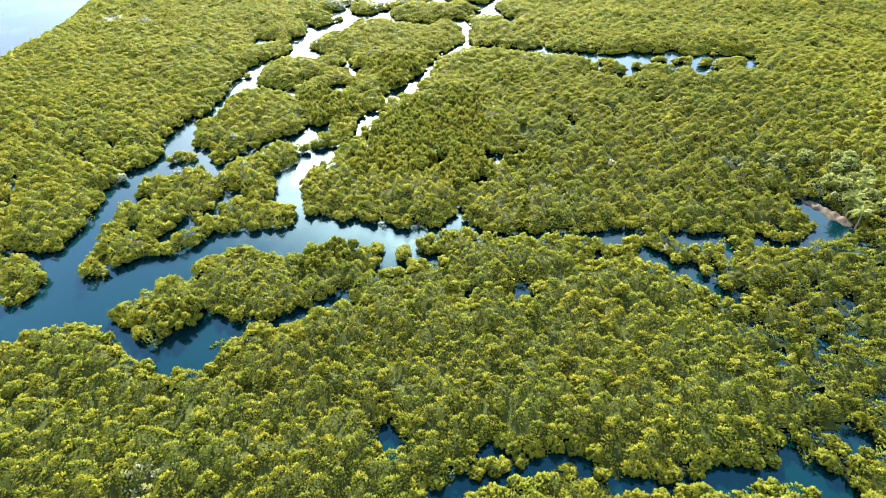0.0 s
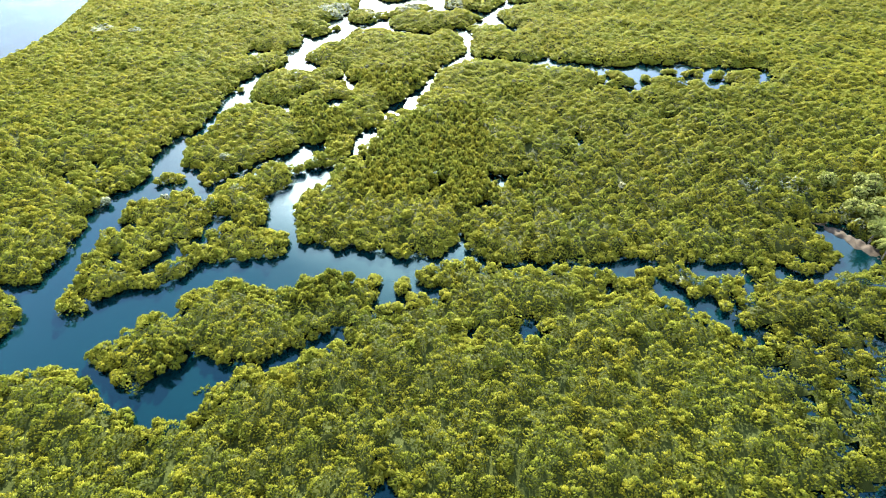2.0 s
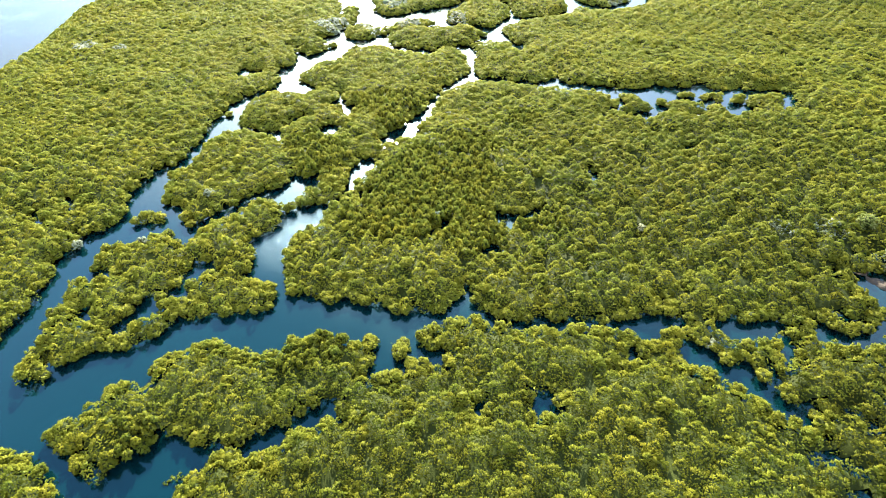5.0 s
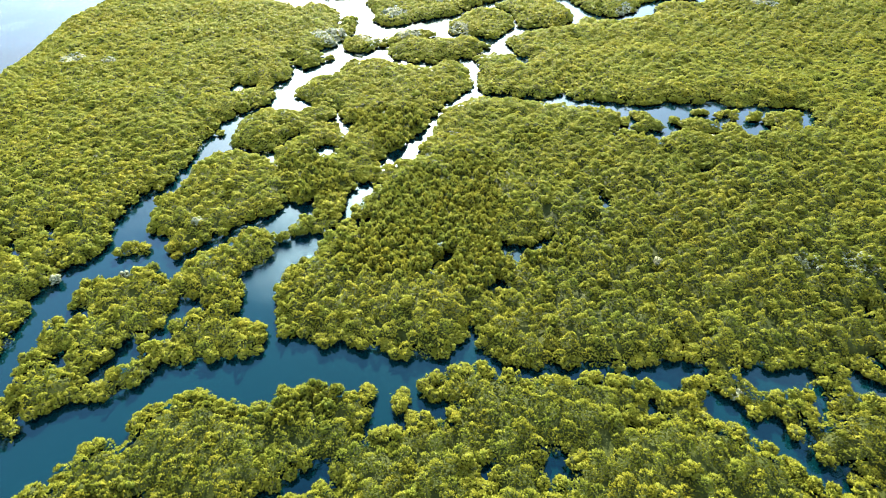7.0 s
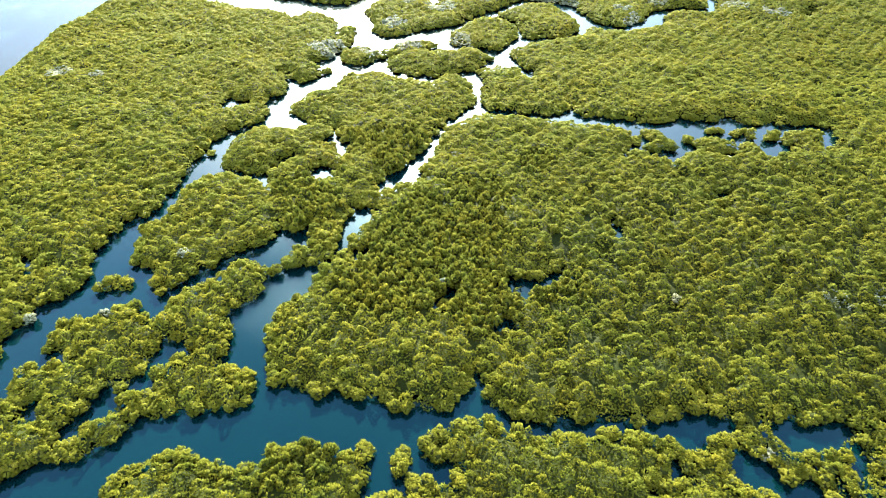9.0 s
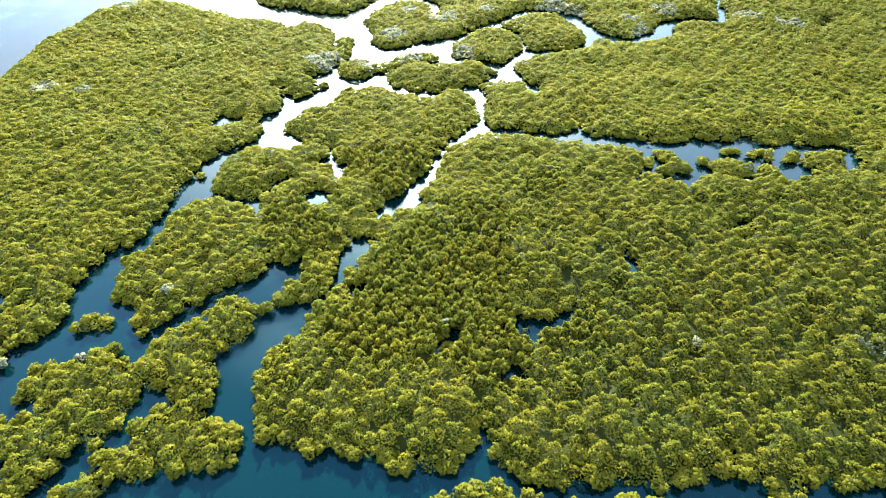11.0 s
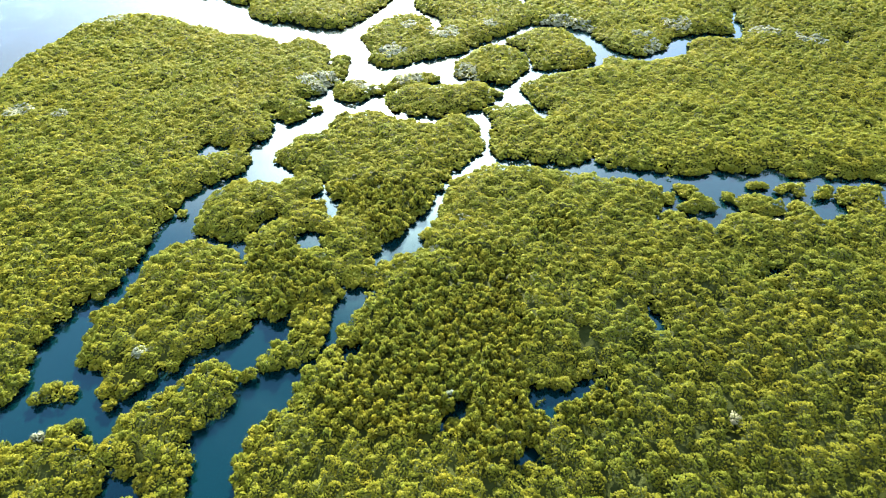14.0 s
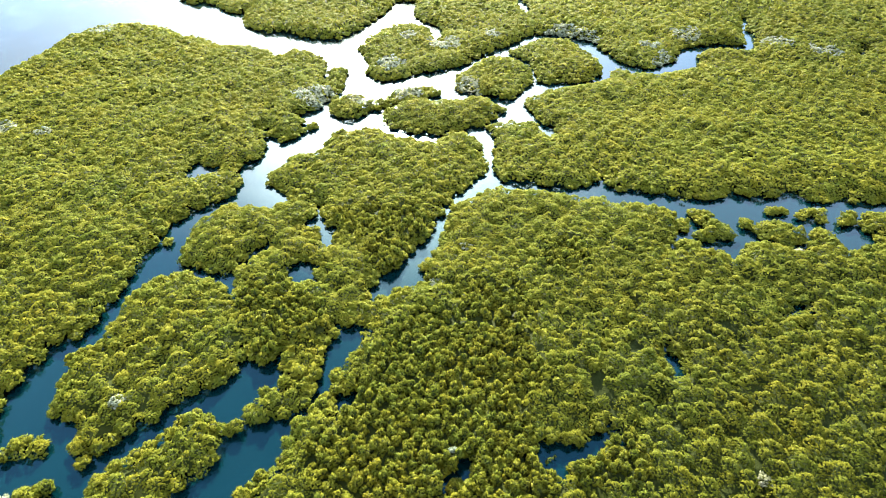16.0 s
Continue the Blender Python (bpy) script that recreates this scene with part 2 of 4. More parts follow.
# channels among the far islands
water_at(
    (-41, 269), (-41, 272.3), (-39.3, 274.6), (-36.5, 275.6), (-30.9, 276.9), (-27.1, 277.6), (-22.2, 276.6), (-17.1, 271), (-11.5, 270.4), (-9.5,
    269), (-3.1, 269), (-2, 271.5), (0.9, 273.7), (4.7, 274.7), (7.5, 272.7), (8.8, 269), (14.9, 269), (13.5, 273.7), (12.5, 276.2), (14.7,
    279.8), (17.7, 281.3), (21.6, 281.1), (24, 280.7), (24, 330), (5.1, 330), (2.2, 328.8), (-4.8, 324.7), (-9.1, 322.2), (-10.2, 323.9), (-11.6,
    324), (-16.1, 319.9), (-20.5, 318.5), (-23.8, 317.1), (-28.5, 319.4), (-31.5, 321.7), (-33, 330), (-41, 330), (-41, 269))
# thin inlets beside the lagoon
water_at(
    (24, 329), (24, 348.2), (22.4, 346.8), (14.5, 339.8), (8.2, 331.3), (2.7, 329), (-32.8, 329), (-33.3, 331.7), (-34, 340.6), (-37.3, 350.1),
    (-35.1, 359.6), (-30.6, 367), (-25.8, 374.7), (-21.9, 376.7), (-17.9, 377.9), (-11.2, 373.8), (-7.7, 371.4), (-6.4, 365.1), (-5.4, 358.7),
    (-2.1, 352.5), (-1.8, 364.9), (-1, 366.7), (-4.1, 377), (-11.4, 385), (-14.3, 392), (-14.4, 398.5), (-14.6, 407.1), (-13.2, 411.5), (-26,
    414.3), (-26.7, 405.4), (-30, 396.5), (-34.6, 383.3), (-39.2, 373.8), (-43.8, 366.9), (-48, 363.4), (-48, 329))
# channel behind the twin islands
water_at(
    (23, 280.9), (25.5, 280.5), (27.8, 280), (29.4, 279.3), (31.3, 274.5), (33, 269.4), (35, 269.3), (35.7, 275.9), (32.8, 279.9), (30, 284.1),
    (30.1, 289.2), (28.7, 291.4), (27.1, 293.5), (28.6, 298.2), (31.4, 300.4), (34.6, 300.7), (37.9, 304.4), (44.7, 306.5), (54.5, 307.5), (57.5,
    310.3), (60, 311.6), (60, 356), (58.6, 356.5), (50.5, 361.1), (42, 364.3), (33.5, 357.9), (29.1, 352.8), (23, 347.3))
# far channel
water_at(
    (59, 311.1), (63, 313.2), (65.5, 320.4), (71.1, 321.8), (71.8, 316.9), (76.9, 318.3), (82.7, 315.3), (87.9, 317.7), (95.4, 320), (100.4,
    320.9), (105.5, 335.2), (109.8, 338.3), (117, 338.5), (127.3, 337.4), (130.1, 339.1), (134.5, 348.5), (129.3, 344.9), (123.1, 346.5), (115.6,
    346.3), (108, 345.4), (101.3, 343.9), (95.9, 333.3), (93.3, 329.9), (85.9, 324.7), (79.9, 323.9), (74.9, 326.3), (71.7, 332.2), (69.5, 338.2),
    (67.1, 343.2), (66.3, 350.9), (64.5, 354.2), (59, 356.3))
# sea
water_at(
    (-700, 301), (-700, 200), (-200, 200), (-200, 200), (-186, 241.6), (-179, 270), (-179, 301))
# cove in the left shore
water_at(
    (-80, 248.3), (-81.2, 254.3), (-82, 259.5), (-77.5, 256.7), (-73.9, 256.6), (-71.7, 257.2), (-71.9, 251.8), (-76.1, 250.7))
# short channel beside the middle island
water_at(
    (-40.2, 237.2), (-38.1, 234.9), (-36.5, 228.2), (-34.9, 224.6), (-32.8, 223.3), (-31.2, 215.9), (-34.6, 216), (-35.7, 220.7), (-37.1, 222.7),
    (-39.5, 223.3), (-40.4, 227.1), (-38.6, 228.6), (-38.1, 230.9))
# upper centre creek
water_at(
    (-21.1, 195.1), (-20.2, 202.2), (-16.3, 205.9), (-12.3, 210.7), (-9.8, 217.4), (-8.7, 213.9), (-5.8, 222), (-4.7, 227), (-3.2, 231), (-1,
    229.5), (-1.9, 226.4), (-3.5, 219), (-6.2, 210), (-10, 207.4), (-5.7, 200.3), (-10.5, 200.5), (-14.5, 198.7), (-18.6, 195.9))
# right channel and broad pool
water_at(
    (13.8, 245.8), (17.9, 243.8), (22, 242.8), (25.2, 243.8), (27, 242), (33.5, 240.9), (36.8, 240.8), (40.5, 242.4), (42.9, 244.1), (45.2,
    246.2), (46.5, 245.8), (46.3, 242.2), (48.3, 239.8), (53, 238.7), (57.6, 237.4), (62.2, 236.1), (66.9, 235.7), (70, 234.8), (70, 207.7),
    (69.6, 207.4), (67.9, 211.4), (63.8, 210.9), (63.7, 214.9), (59.2, 215.8), (53.5, 210.1), (56.6, 214.3), (60, 220), (61.9, 223.7), (62.5,
    226.4), (60.4, 229.1), (56.7, 230), (53.9, 231.5), (50.1, 231.9), (47.4, 230.6), (45.2, 231.8), (44.7, 234.2), (42.1, 235.4), (37.1, 234.8),
    (32.6, 236.9), (27, 238), (23.8, 238.6), (16.5, 239.8), (14, 241))
# right channel and broad pool
water_at(
    (69, 235.1), (71.4, 234.4), (75.8, 233.2), (77.4, 235), (80.6, 237.2), (81.5, 235.2), (85.9, 234.2), (90.3, 232.9), (92.9, 235.3), (95.7,
    236.1), (98.6, 235.1), (99.2, 233.2), (102.3, 231.2), (107, 231), (110.9, 232.2), (113.3, 230.8), (117.1, 229.1), (122.4, 230.5), (129.4,
    228.5), (122.7, 215.3), (110.7, 212.3), (105.7, 210.6), (102.6, 210.3), (100.1, 209.7), (99.8, 213.1), (99.2, 216.1), (98.3, 218.7), (96,
    218.3), (93.5, 215.4), (89.6, 210), (85.3, 210.2), (82.7, 212.3), (79.9, 213.5), (78.2, 213.5), (75.7, 212.9), (72.4, 209.5), (69.6, 207.4),
    (69, 208.8))
# small island at the lagoon
land_at(
    (-43.7, 296.7), (-42.8, 301.9), (-37.7, 303.5), (-32.4, 303.3), (-30.2, 297.6), (-26.9, 300.2), (-21.5, 298.6), (-21.9, 305), (-18.8, 308),
    (-13.4, 309.2), (-8, 309.4), (-3.7, 306.1), (-3.1, 303.3), (-11.1, 298.6), (-19.4, 294.9), (-23.4, 293.7), (-28.4, 291.7), (-31.2, 288.4),
    (-35.8, 284.5), (-39, 286.2), (-42.1, 291))
# long island
land_at(
    (-24.5, 287.1), (-23.2, 291.9), (-19.1, 292.6), (-16.8, 297), (-11.1, 299.5), (-6.9, 296.6), (-0.6, 296.3), (4.6, 297.4), (7.8, 299.6), (14.1,
    299.3), (17.8, 293.7), (19.5, 289.5), (18.3, 286.7), (14.5, 281.5), (10.7, 278.5), (4.8, 276.4), (-4.9, 274.4), (-10.7, 275.4), (-15.6,
    276.4), (-19.6, 278.9), (-23.1, 282.7))
# twin island
land_at(
    (2.5, 311.2), (4.3, 320.5), (9.1, 326), (14.1, 333.1), (19, 335.8), (23.7, 335.5), (28.1, 332.4), (32, 326.5), (34.8, 322.2), (33.3, 314.9),
    (31.3, 310), (26, 302), (23.5, 298.4), (18.4, 299.5), (13.3, 302.6), (8, 303.3), (4.9, 306.3), (2.6, 309.8))
# twin island
land_at(
    (25.8, 339.9), (29.4, 344.4), (34.8, 349.2), (40.3, 353.5), (44.4, 355.9), (50.4, 354.2), (56.1, 351.3), (57.7, 342.9), (60.8, 337.5), (62,
    329.8), (62.9, 322.5), (61.7, 318.8), (56.1, 313.9), (50.2, 311.6), (42.5, 312), (38, 311.2), (35.7, 313.8), (35.5, 317.4), (36.3, 325.4),
    (33.3, 332.4), (29.9, 337.2))
# islet in the lagoon
land_at(
    (-48.9, 281.2), (-47.3, 283.2), (-45.5, 281), (-46.1, 280), (-48.1, 280.1))
# islet in the pool
land_at(
    (61, 222.4), (63, 225.1), (64.8, 224.6), (63.4, 219.5), (61.3, 219.5))
# islet in the pool
land_at(
    (64.6, 226.6), (66.1, 227.3), (69.9, 227.2), (70.5, 223.6), (72.7, 222.3), (74.5, 219.3), (73.9, 216), (72.6, 214.7), (68.2, 214.9), (64.9,
    215.9), (63.5, 217), (67.1, 222.3), (66, 223.6), (64.8, 225.4))
# islet in the pool
land_at(
    (76, 221.7), (78.1, 223.6), (80.8, 223.3), (80.7, 221.3), (82.7, 222.4), (88.3, 223), (90.2, 220.5), (92.8, 219.6), (93.9, 217.7), (92.2,
    214.6), (88.5, 212.4), (86, 213.4), (81, 215.4), (80, 218.2), (77.9, 219.2), (76.2, 220.8))
# islet in the pool
land_at(
    (85.7, 227.2), (87.3, 228.4), (92.7, 229.3), (93.5, 227.7), (92.8, 226.2), (89.1, 225.1), (85.9, 225.9))
# islet in the pool
land_at(
    (93.4, 225.1), (95.9, 226), (98.2, 227), (101.9, 228.7), (104.1, 227.9), (102.2, 223.6), (101.1, 222.6), (96.9, 223.5), (94.1, 224.1))
# islet in the pool
land_at(
    (101.2, 220.4), (105, 224.2), (108.1, 225.6), (109.8, 224.1), (108.4, 221.2), (105.2, 218.8), (102.2, 219.4))
# islet in the pool
land_at(
    (60.6, 233.1), (62, 234.5), (63.2, 233.6), (62.5, 233.1))
# islet in the pool
land_at(
    (64, 232.5), (65.5, 234.3), (66.4, 233.5), (65.2, 231.4))
# islet in the pool
land_at(
    (108, 217.8), (112.3, 224.1), (118.1, 225.4), (125, 225.8), (123.9, 221.9), (120.7, 216.6), (114.2, 209.5), (110.1, 212.3), (110.3, 215.5),
    (108.9, 216.7))
# far right pond
water_at(
    (169.7, 329.8), (177.7, 340.5), (178.9, 339.2), (171.4, 328))
# thin far stream
water_at(
    (140.6, 377.7), (144.1, 379.1), (138.1, 363.9), (135, 349.1), (129.3, 341.6), (132.7, 357.2))
# far top pond
water_at(
    (37.8, 414.1), (40.7, 413.9), (43.2, 400.5), (41.3, 386.9), (39.4, 391.9), (36.7, 397.1))
# left river upper reach
water_at(
    (-78.7, 221.2), (-72, 222), (-71.5, 220), (-71.2, 209.5), (-70.6,
    205.7), (-76, 203.4), (-77, 200.5), (-79, 194), (-79.4, 188.8), (-79.7, 183.8), (-84.1, 180), (-82.4, 174.1), (-80.9, 169.9), (-82.5, 168.6),
    (-81, 164.7), (-77.7, 164.5), (-73.4, 159), (-72.4, 157.8), (-69.5, 153.9), (-68.2, 148.3), (-75.2, 152.4), (-78.1, 151.2), (-81.3, 150.8),
    (-93.3, 170.8), (-90.5, 175.2), (-88.9, 179.6), (-89.9, 183.9), (-85.9, 185.9), (-82.3, 190.4), (-82.1, 194.8), (-81.2, 202.4), (-81.3, 205.4),
    (-79.1, 216.1))
# inner creek
water_at(
    (-72.1, 206.8), (-65.6, 206.1), (-56.6, 201.7), (-53.8, 198.7), (-52.8, 200.2), (-55.1, 204.6), (-54.3, 208.7), (-51.5, 211.9), (-47.8, 215.1),
    (-48.9, 217), (-52.7, 213.9), (-54.8, 210.9), (-56.5, 206.3), (-56.7, 204.7), (-65.7, 208.7), (-72.5, 209.7))
# small pool
water_at(
    (-41.9, 205.9), (-40.8, 210.5), (-35.2, 209.9), (-33.8, 202.1), (-38.8, 201.1))
# river junction
water_at(
    (-130, 105), (-125, 125), (-103.5, 94), (-99.4, 96.2), (-97.3, 101.3), (-98.3, 106.7), (-102.8, 110.6), (-114.1, 112.7), (-130, 145), (-130, 151),
    (-116, 116.1), (-108.1, 115.2), (-103.8, 113.9), (-99.9, 114.9), (-99.5, 121.9), (-95.1, 131.3), (-96.9, 137.3), (-96.3, 145.9), (-85.7, 139.2),
    (-91.3, 138.8), (-91.6, 124.3), (-90.2, 112.6), (-90.9, 106.3), (-89.2, 103), (-83.9, 103.4), (-71.9, 108.6), (-60.6, 105.8), (-66.6, 102.9),
    (-69.4, 101.2), (-72.4, 98.2), (-72.5, 95.1), (-76.5, 92.1), (-77.7, 92.7), (-70.7, 82.6), (-78.8, 88.6), (-84.8, 89.2), (-91.7, 87.7), (-93.7,
    84.5), (-96, 81.8))
# islands between the two rivers
land_at(
    (-85.5, 108.2), (-80.1, 108.9), (-80.1, 110.5), (-75.9, 112.5), (-73.9, 111.7), (-69.4, 111.5), (-66.8, 114.4), (-64, 115.6), (-62.3, 118.6),
    (-62.2, 121.4), (-57.8, 120.2), (-55.3, 121.4), (-52.5, 121.7), (-46.8, 122.2), (-42.2, 122.5), (-40, 125.4), (-39.8, 126.7), (-41.8, 129.8),
    (-43.9, 131.4), (-46, 132.5), (-48.7, 134.9), (-48.8, 137.2), (-49.5, 141.7), (-48.4, 143.8), (-48.7, 144.9), (-51.8, 148.2), (-48.9, 150.4),
    (-46.4, 152.7), (-45.4, 154.4), (-44, 159.8), (-41.6, 162.2), (-41.1, 162.5), (-42.2, 163.4), (-44.5, 164.2), (-47.3, 163.4), (-50.8, 165.7),
    (-53.6, 165.4), (-57.2, 162.1), (-59.9, 159.2), (-62.7, 156.5), (-65.4, 154.1), (-67.1, 151), (-66.6, 146.8))
# islands between the two rivers
land_at(
    (-66.6, 146.8), (-67.9, 146.3), (-71, 148.6), (-74.2, 151.6), (-76.7, 152.6), (-77.3, 150.1), (-80.8, 149.4), (-82.5, 147), (-84.1, 146.1),
    (-86.3, 148.1), (-88.6, 148.5), (-90.2, 146.3), (-90.9, 143.6), (-91.7, 142), (-91.6, 140.6), (-91.2, 139.6), (-88.9, 137.9), (-84.7, 137.1),
    (-82.3, 134.5), (-86.2, 134.1), (-88.2, 135.5), (-89.8, 135), (-91.5, 133.4), (-92.5, 132.1), (-91.8, 127.2), (-90.9, 125), (-90.4, 123.5),
    (-91.9, 123.1), (-92.7, 122.5), (-85.5, 108.2), (-80.1, 110.5), (-66.8, 114.4), (-55.3, 121.4), (-56.6, 135.1))
# left river middle reach
water_at(
    (-84.5, 176.1), (-84.3, 173.6), (-84.1, 169.5), (-82.4, 166.7), (-79.9, 165), (-75.9, 164.2), (-74.7, 160.7), (-73, 157.3), (-70.2, 154.1),
    (-67.3, 153.8), (-67.3, 150.8), (-67.4, 148.3), (-67.9, 146.3), (-71, 148.6), (-74.2, 151.6), (-76.7, 152.6), (-77.3, 150.1), (-80.8, 149.4),
    (-82.5, 147), (-84.1, 146.1), (-86.3, 148.1), (-88.6, 148.5), (-90.2, 146.3), (-90.9, 143.6), (-91.7, 142), (-91.6, 140.6), (-91.2, 139.6),
    (-88.9, 137.9), (-84.7, 137.1), (-82.3, 134.5), (-86.2, 134.1), (-88.2, 135.5), (-89.8, 135))
# left river middle reach
water_at(
    (-89.8, 135), (-91.5, 133.4), (-92.5, 132.1), (-91.8, 127.2), (-90.9, 125), (-90.4, 123.5), (-91.9, 123.1), (-92.7, 122.5), (-99.3, 132.4),
    (-97.8, 134.3), (-96.1, 135.5), (-97.4, 137.5), (-101.9, 141.3), (-99.8, 142.6), (-98, 144.2), (-96.8, 147.1), (-96.5, 148.7), (-100.3,
    153.9), (-97.5, 152.7), (-95.2, 152.2), (-92.1, 154.5), (-90.7, 156.9), (-89.3, 159.4), (-90.4, 163.3), (-91.4, 164.9), (-92.7, 170.5),
    (-92.1, 174.6), (-91.9, 177.8), (-84.5, 176.1), (-84.1, 169.5), (-82.4, 166.7), (-82.5, 147), (-88.6, 148.5), (-90.9, 143.6), (-91.2, 139.6))
# islet in the river
land_at(
    (-85.7, 157.2), (-85.1, 159.7), (-83.6, 161.1), (-79.6, 161.9), (-77.3, 160.3), (-77.2, 157.8), (-79.4, 156.2), (-83.6, 155.9), (-85.7, 157))
# link between the rivers
water_at(
    (-54.3, 169.8), (-58.6, 165.5), (-62.1, 162.5), (-66.1, 158.8), (-68.5, 156.1), (-69.8, 153.5), (-67.2, 149.3), (-66.5, 152), (-64.2, 154.7),
    (-60.3, 158.1), (-57, 161.4), (-53.3, 165.1))
# centre cove
water_at(
    (-53.8, 169.3), (-49.6, 172.3), (-47.2, 175.2), (-46.5, 178.7), (-46.7, 181.9), (-44, 178.9), (-40.4, 176.7), (-39, 177.5), (-39.5, 179.8),
    (-38, 180.5), (-36.9, 176.1), (-37.8, 172.2), (-41.1, 169.4), (-42.6, 166.2), (-42.7, 164.2), (-44.5, 164.2), (-47.3, 163.4), (-50.8, 165.7),
    (-52.8, 166))
# centre creek
water_at(
    (-39.8, 126.7), (-41.8, 129.8), (-43.9, 131.4), (-46, 132.5), (-48.7, 134.9), (-48.8, 137.2), (-49.5, 141.7), (-48.4, 143.8), (-48.7, 144.9),
    (-51.8, 148.2), (-48.9, 150.4), (-46.4, 152.7), (-45.4, 154.4), (-44, 159.8), (-41.6, 162.2), (-38.9, 163.4), (-34.5, 164), (-31.3, 167),
    (-30.5, 168.4), (-29.8, 171.9), (-29.3, 176.9), (-28.3, 182.1), (-26.9, 188.1), (-21.3, 187.9), (-22.7, 181.6), (-24.2, 178), (-26, 174.8),
    (-26.5, 171.6), (-28, 167.4), (-31.3, 164), (-33.2, 162.3), (-33, 160.1), (-33.7, 156.1), (-36, 152.9), (-38.5, 151.4), (-39.7, 149.9),
    (-39.6, 146.4), (-41.9, 144.7), (-42.1, 142.7), (-40.8, 140.4), (-40.7, 137.3), (-38.6, 132.8), (-37.8, 127.4))
# bush at the creek mouth
land_at(
    (-40.5, 136.6), (-39.8, 138.1), (-37.9, 138), (-36.9, 136), (-37.7, 135.3), (-40, 135.3))
# creek inside the left islands
water_at(
    (-65, 141.2), (-62.1, 140.3), (-58.9, 140.5), (-57.2, 136.7), (-58.9, 136.2), (-60.5, 135.1), (-61.8, 133.5), (-62.4, 131.6), (-62.8, 129.8),
    (-62.1, 128.6), (-60.2, 128), (-59.1, 125.7), (-60.9, 125.9), (-63.2, 127.4), (-64.8, 126.7), (-66.4, 124.8), (-68.1, 123.2), (-68.4, 121.1),
    (-70.4, 119.8), (-72, 119), (-72.3, 117.2), (-73.4, 115.8), (-73.8, 113.9), (-75.2, 114.8), (-75.8, 118.2), (-74.8, 119.8), (-73.4, 121.6),
    (-72.9, 123.6), (-74.4, 126.2), (-72.4, 127.7), (-68.9, 127.9), (-66.3, 129), (-65.5, 130.5), (-65.1, 131.9), (-65.2, 134.5), (-64.2, 136.9),
    (-63.9, 138.4))
# creek inside the left islands
water_at(
    (-87.5, 125.5), (-84.4, 123.9), (-81.7, 123.5), (-80.5, 121.2), (-83.4, 121.3))
# main river lower reach
water_at(
    (-85.5, 108.2), (-80.1, 108.9), (-80.1, 110.5), (-75.9, 112.5), (-73.9, 111.7), (-69.4, 111.5), (-66.8, 114.4), (-64, 115.6), (-62.3, 118.6),
    (-62.2, 121.4), (-57.8, 120.2), (-55.3, 121.4), (-52.5, 121.7), (-46.8, 122.2), (-42.2, 122.5), (-40, 125.4), (-39.8, 126.7), (-37.9, 127.7),
    (-36, 126.8), (-32.5, 113.7), (-34.8, 114.2), (-36.1, 112.6), (-37.3, 110.8), (-38.7, 109.9), (-41, 109.5), (-42, 111.5), (-43.6, 112.4),
    (-44.7, 111.5), (-45.2, 110.3), (-47.8, 112.5), (-49, 113.8), (-51.9, 114.4), (-54.9, 113.6), (-57.5, 111.8), (-60.1, 110.1), (-61.8, 107.8),
    (-62.1, 106.1), (-62.9, 104.2), (-64.1, 103.4), (-65.5, 104.3), (-67.9, 104), (-68.4, 102.9), (-70.4, 101.9), (-70.4, 100.8), (-72.9, 98.8),
    (-73.6, 98.3), (-78, 96.6))
# main river
water_at(
    (-36.6, 126.8), (-34.5, 128.3), (-31.2, 126.4), (-27.3, 124.7), (-24.5, 125.8), (-23.5, 127.1), (-22.5, 127.1), (-22.8, 124.2), (-18.9,
    123.8), (-14.2, 124.1), (-11.8, 121.8), (-8.3, 121.7), (-7.4, 122.6), (-5.4, 121), (-1.3, 122.3), (1.7, 124.3), (3.1, 126.5), (3.7, 130.1),
    (6.4, 129.2), (5.4, 126.4), (4.8, 124.1), (6.9, 123.1), (8.5, 118), (6.6, 119.5), (3.8, 119.6), (0.9, 118.9), (-1.3, 117.8), (-4.1, 117),
    (-5.2, 115.1), (-6.3, 112.8), (-7.3, 111.9), (-8.3, 112.5), (-8.8, 113.4), (-16.2, 113.5), (-17.8, 114.3), (-19.4, 113.1), (-22, 112.6),
    (-24.9, 113.6), (-26.7, 114.9), (-28.7, 113.7), (-30.5, 114.6), (-32.5, 113.7))
# notch in the near bank
water_at(
    (-16.4, 114.2), (-15.8, 112.7), (-15.3, 109.6), (-16, 107.5), (-17, 104.9), (-14.8, 103.7), (-12.9, 105), (-10.8, 104.6), (-8.7, 105), (-8.4,
    106), (-7.9, 108.9), (-6.2, 107.3), (-4.6, 107.2), (-2, 107), (-0.4, 108.4), (-0.9, 111), (-4.2, 109.9), (-6.9, 110.2), (-7.3, 111.9), (-6.9,
    114.3))
# bush in the notch
land_at(
    (-14.1, 112.5), (-12.3, 113.3), (-9.9, 113.9), (-8.5, 113.2), (-8.2, 111), (-7.2, 108.5), (-6.2, 107.1), (-8.4, 106), (-9.8, 107.9), (-10.7,
    108.3), (-10.9, 109.9), (-12.3, 111.5), (-13.9, 112.1))
# narrow creek
water_at(
    (6.7, 123.2), (10.2, 120.6), (12.4, 119.2), (15.7, 118.4), (19.1, 118), (22.5, 117.9), (27, 117.9), (32.1, 118.1), (37.2, 117.8), (36.1,
    115.2), (31.3, 115.9), (26.3, 115.8), (21.8, 115.6), (18, 115.8), (15.2, 115.5), (11.5, 116.9), (9.8, 116.9), (8.3, 118))
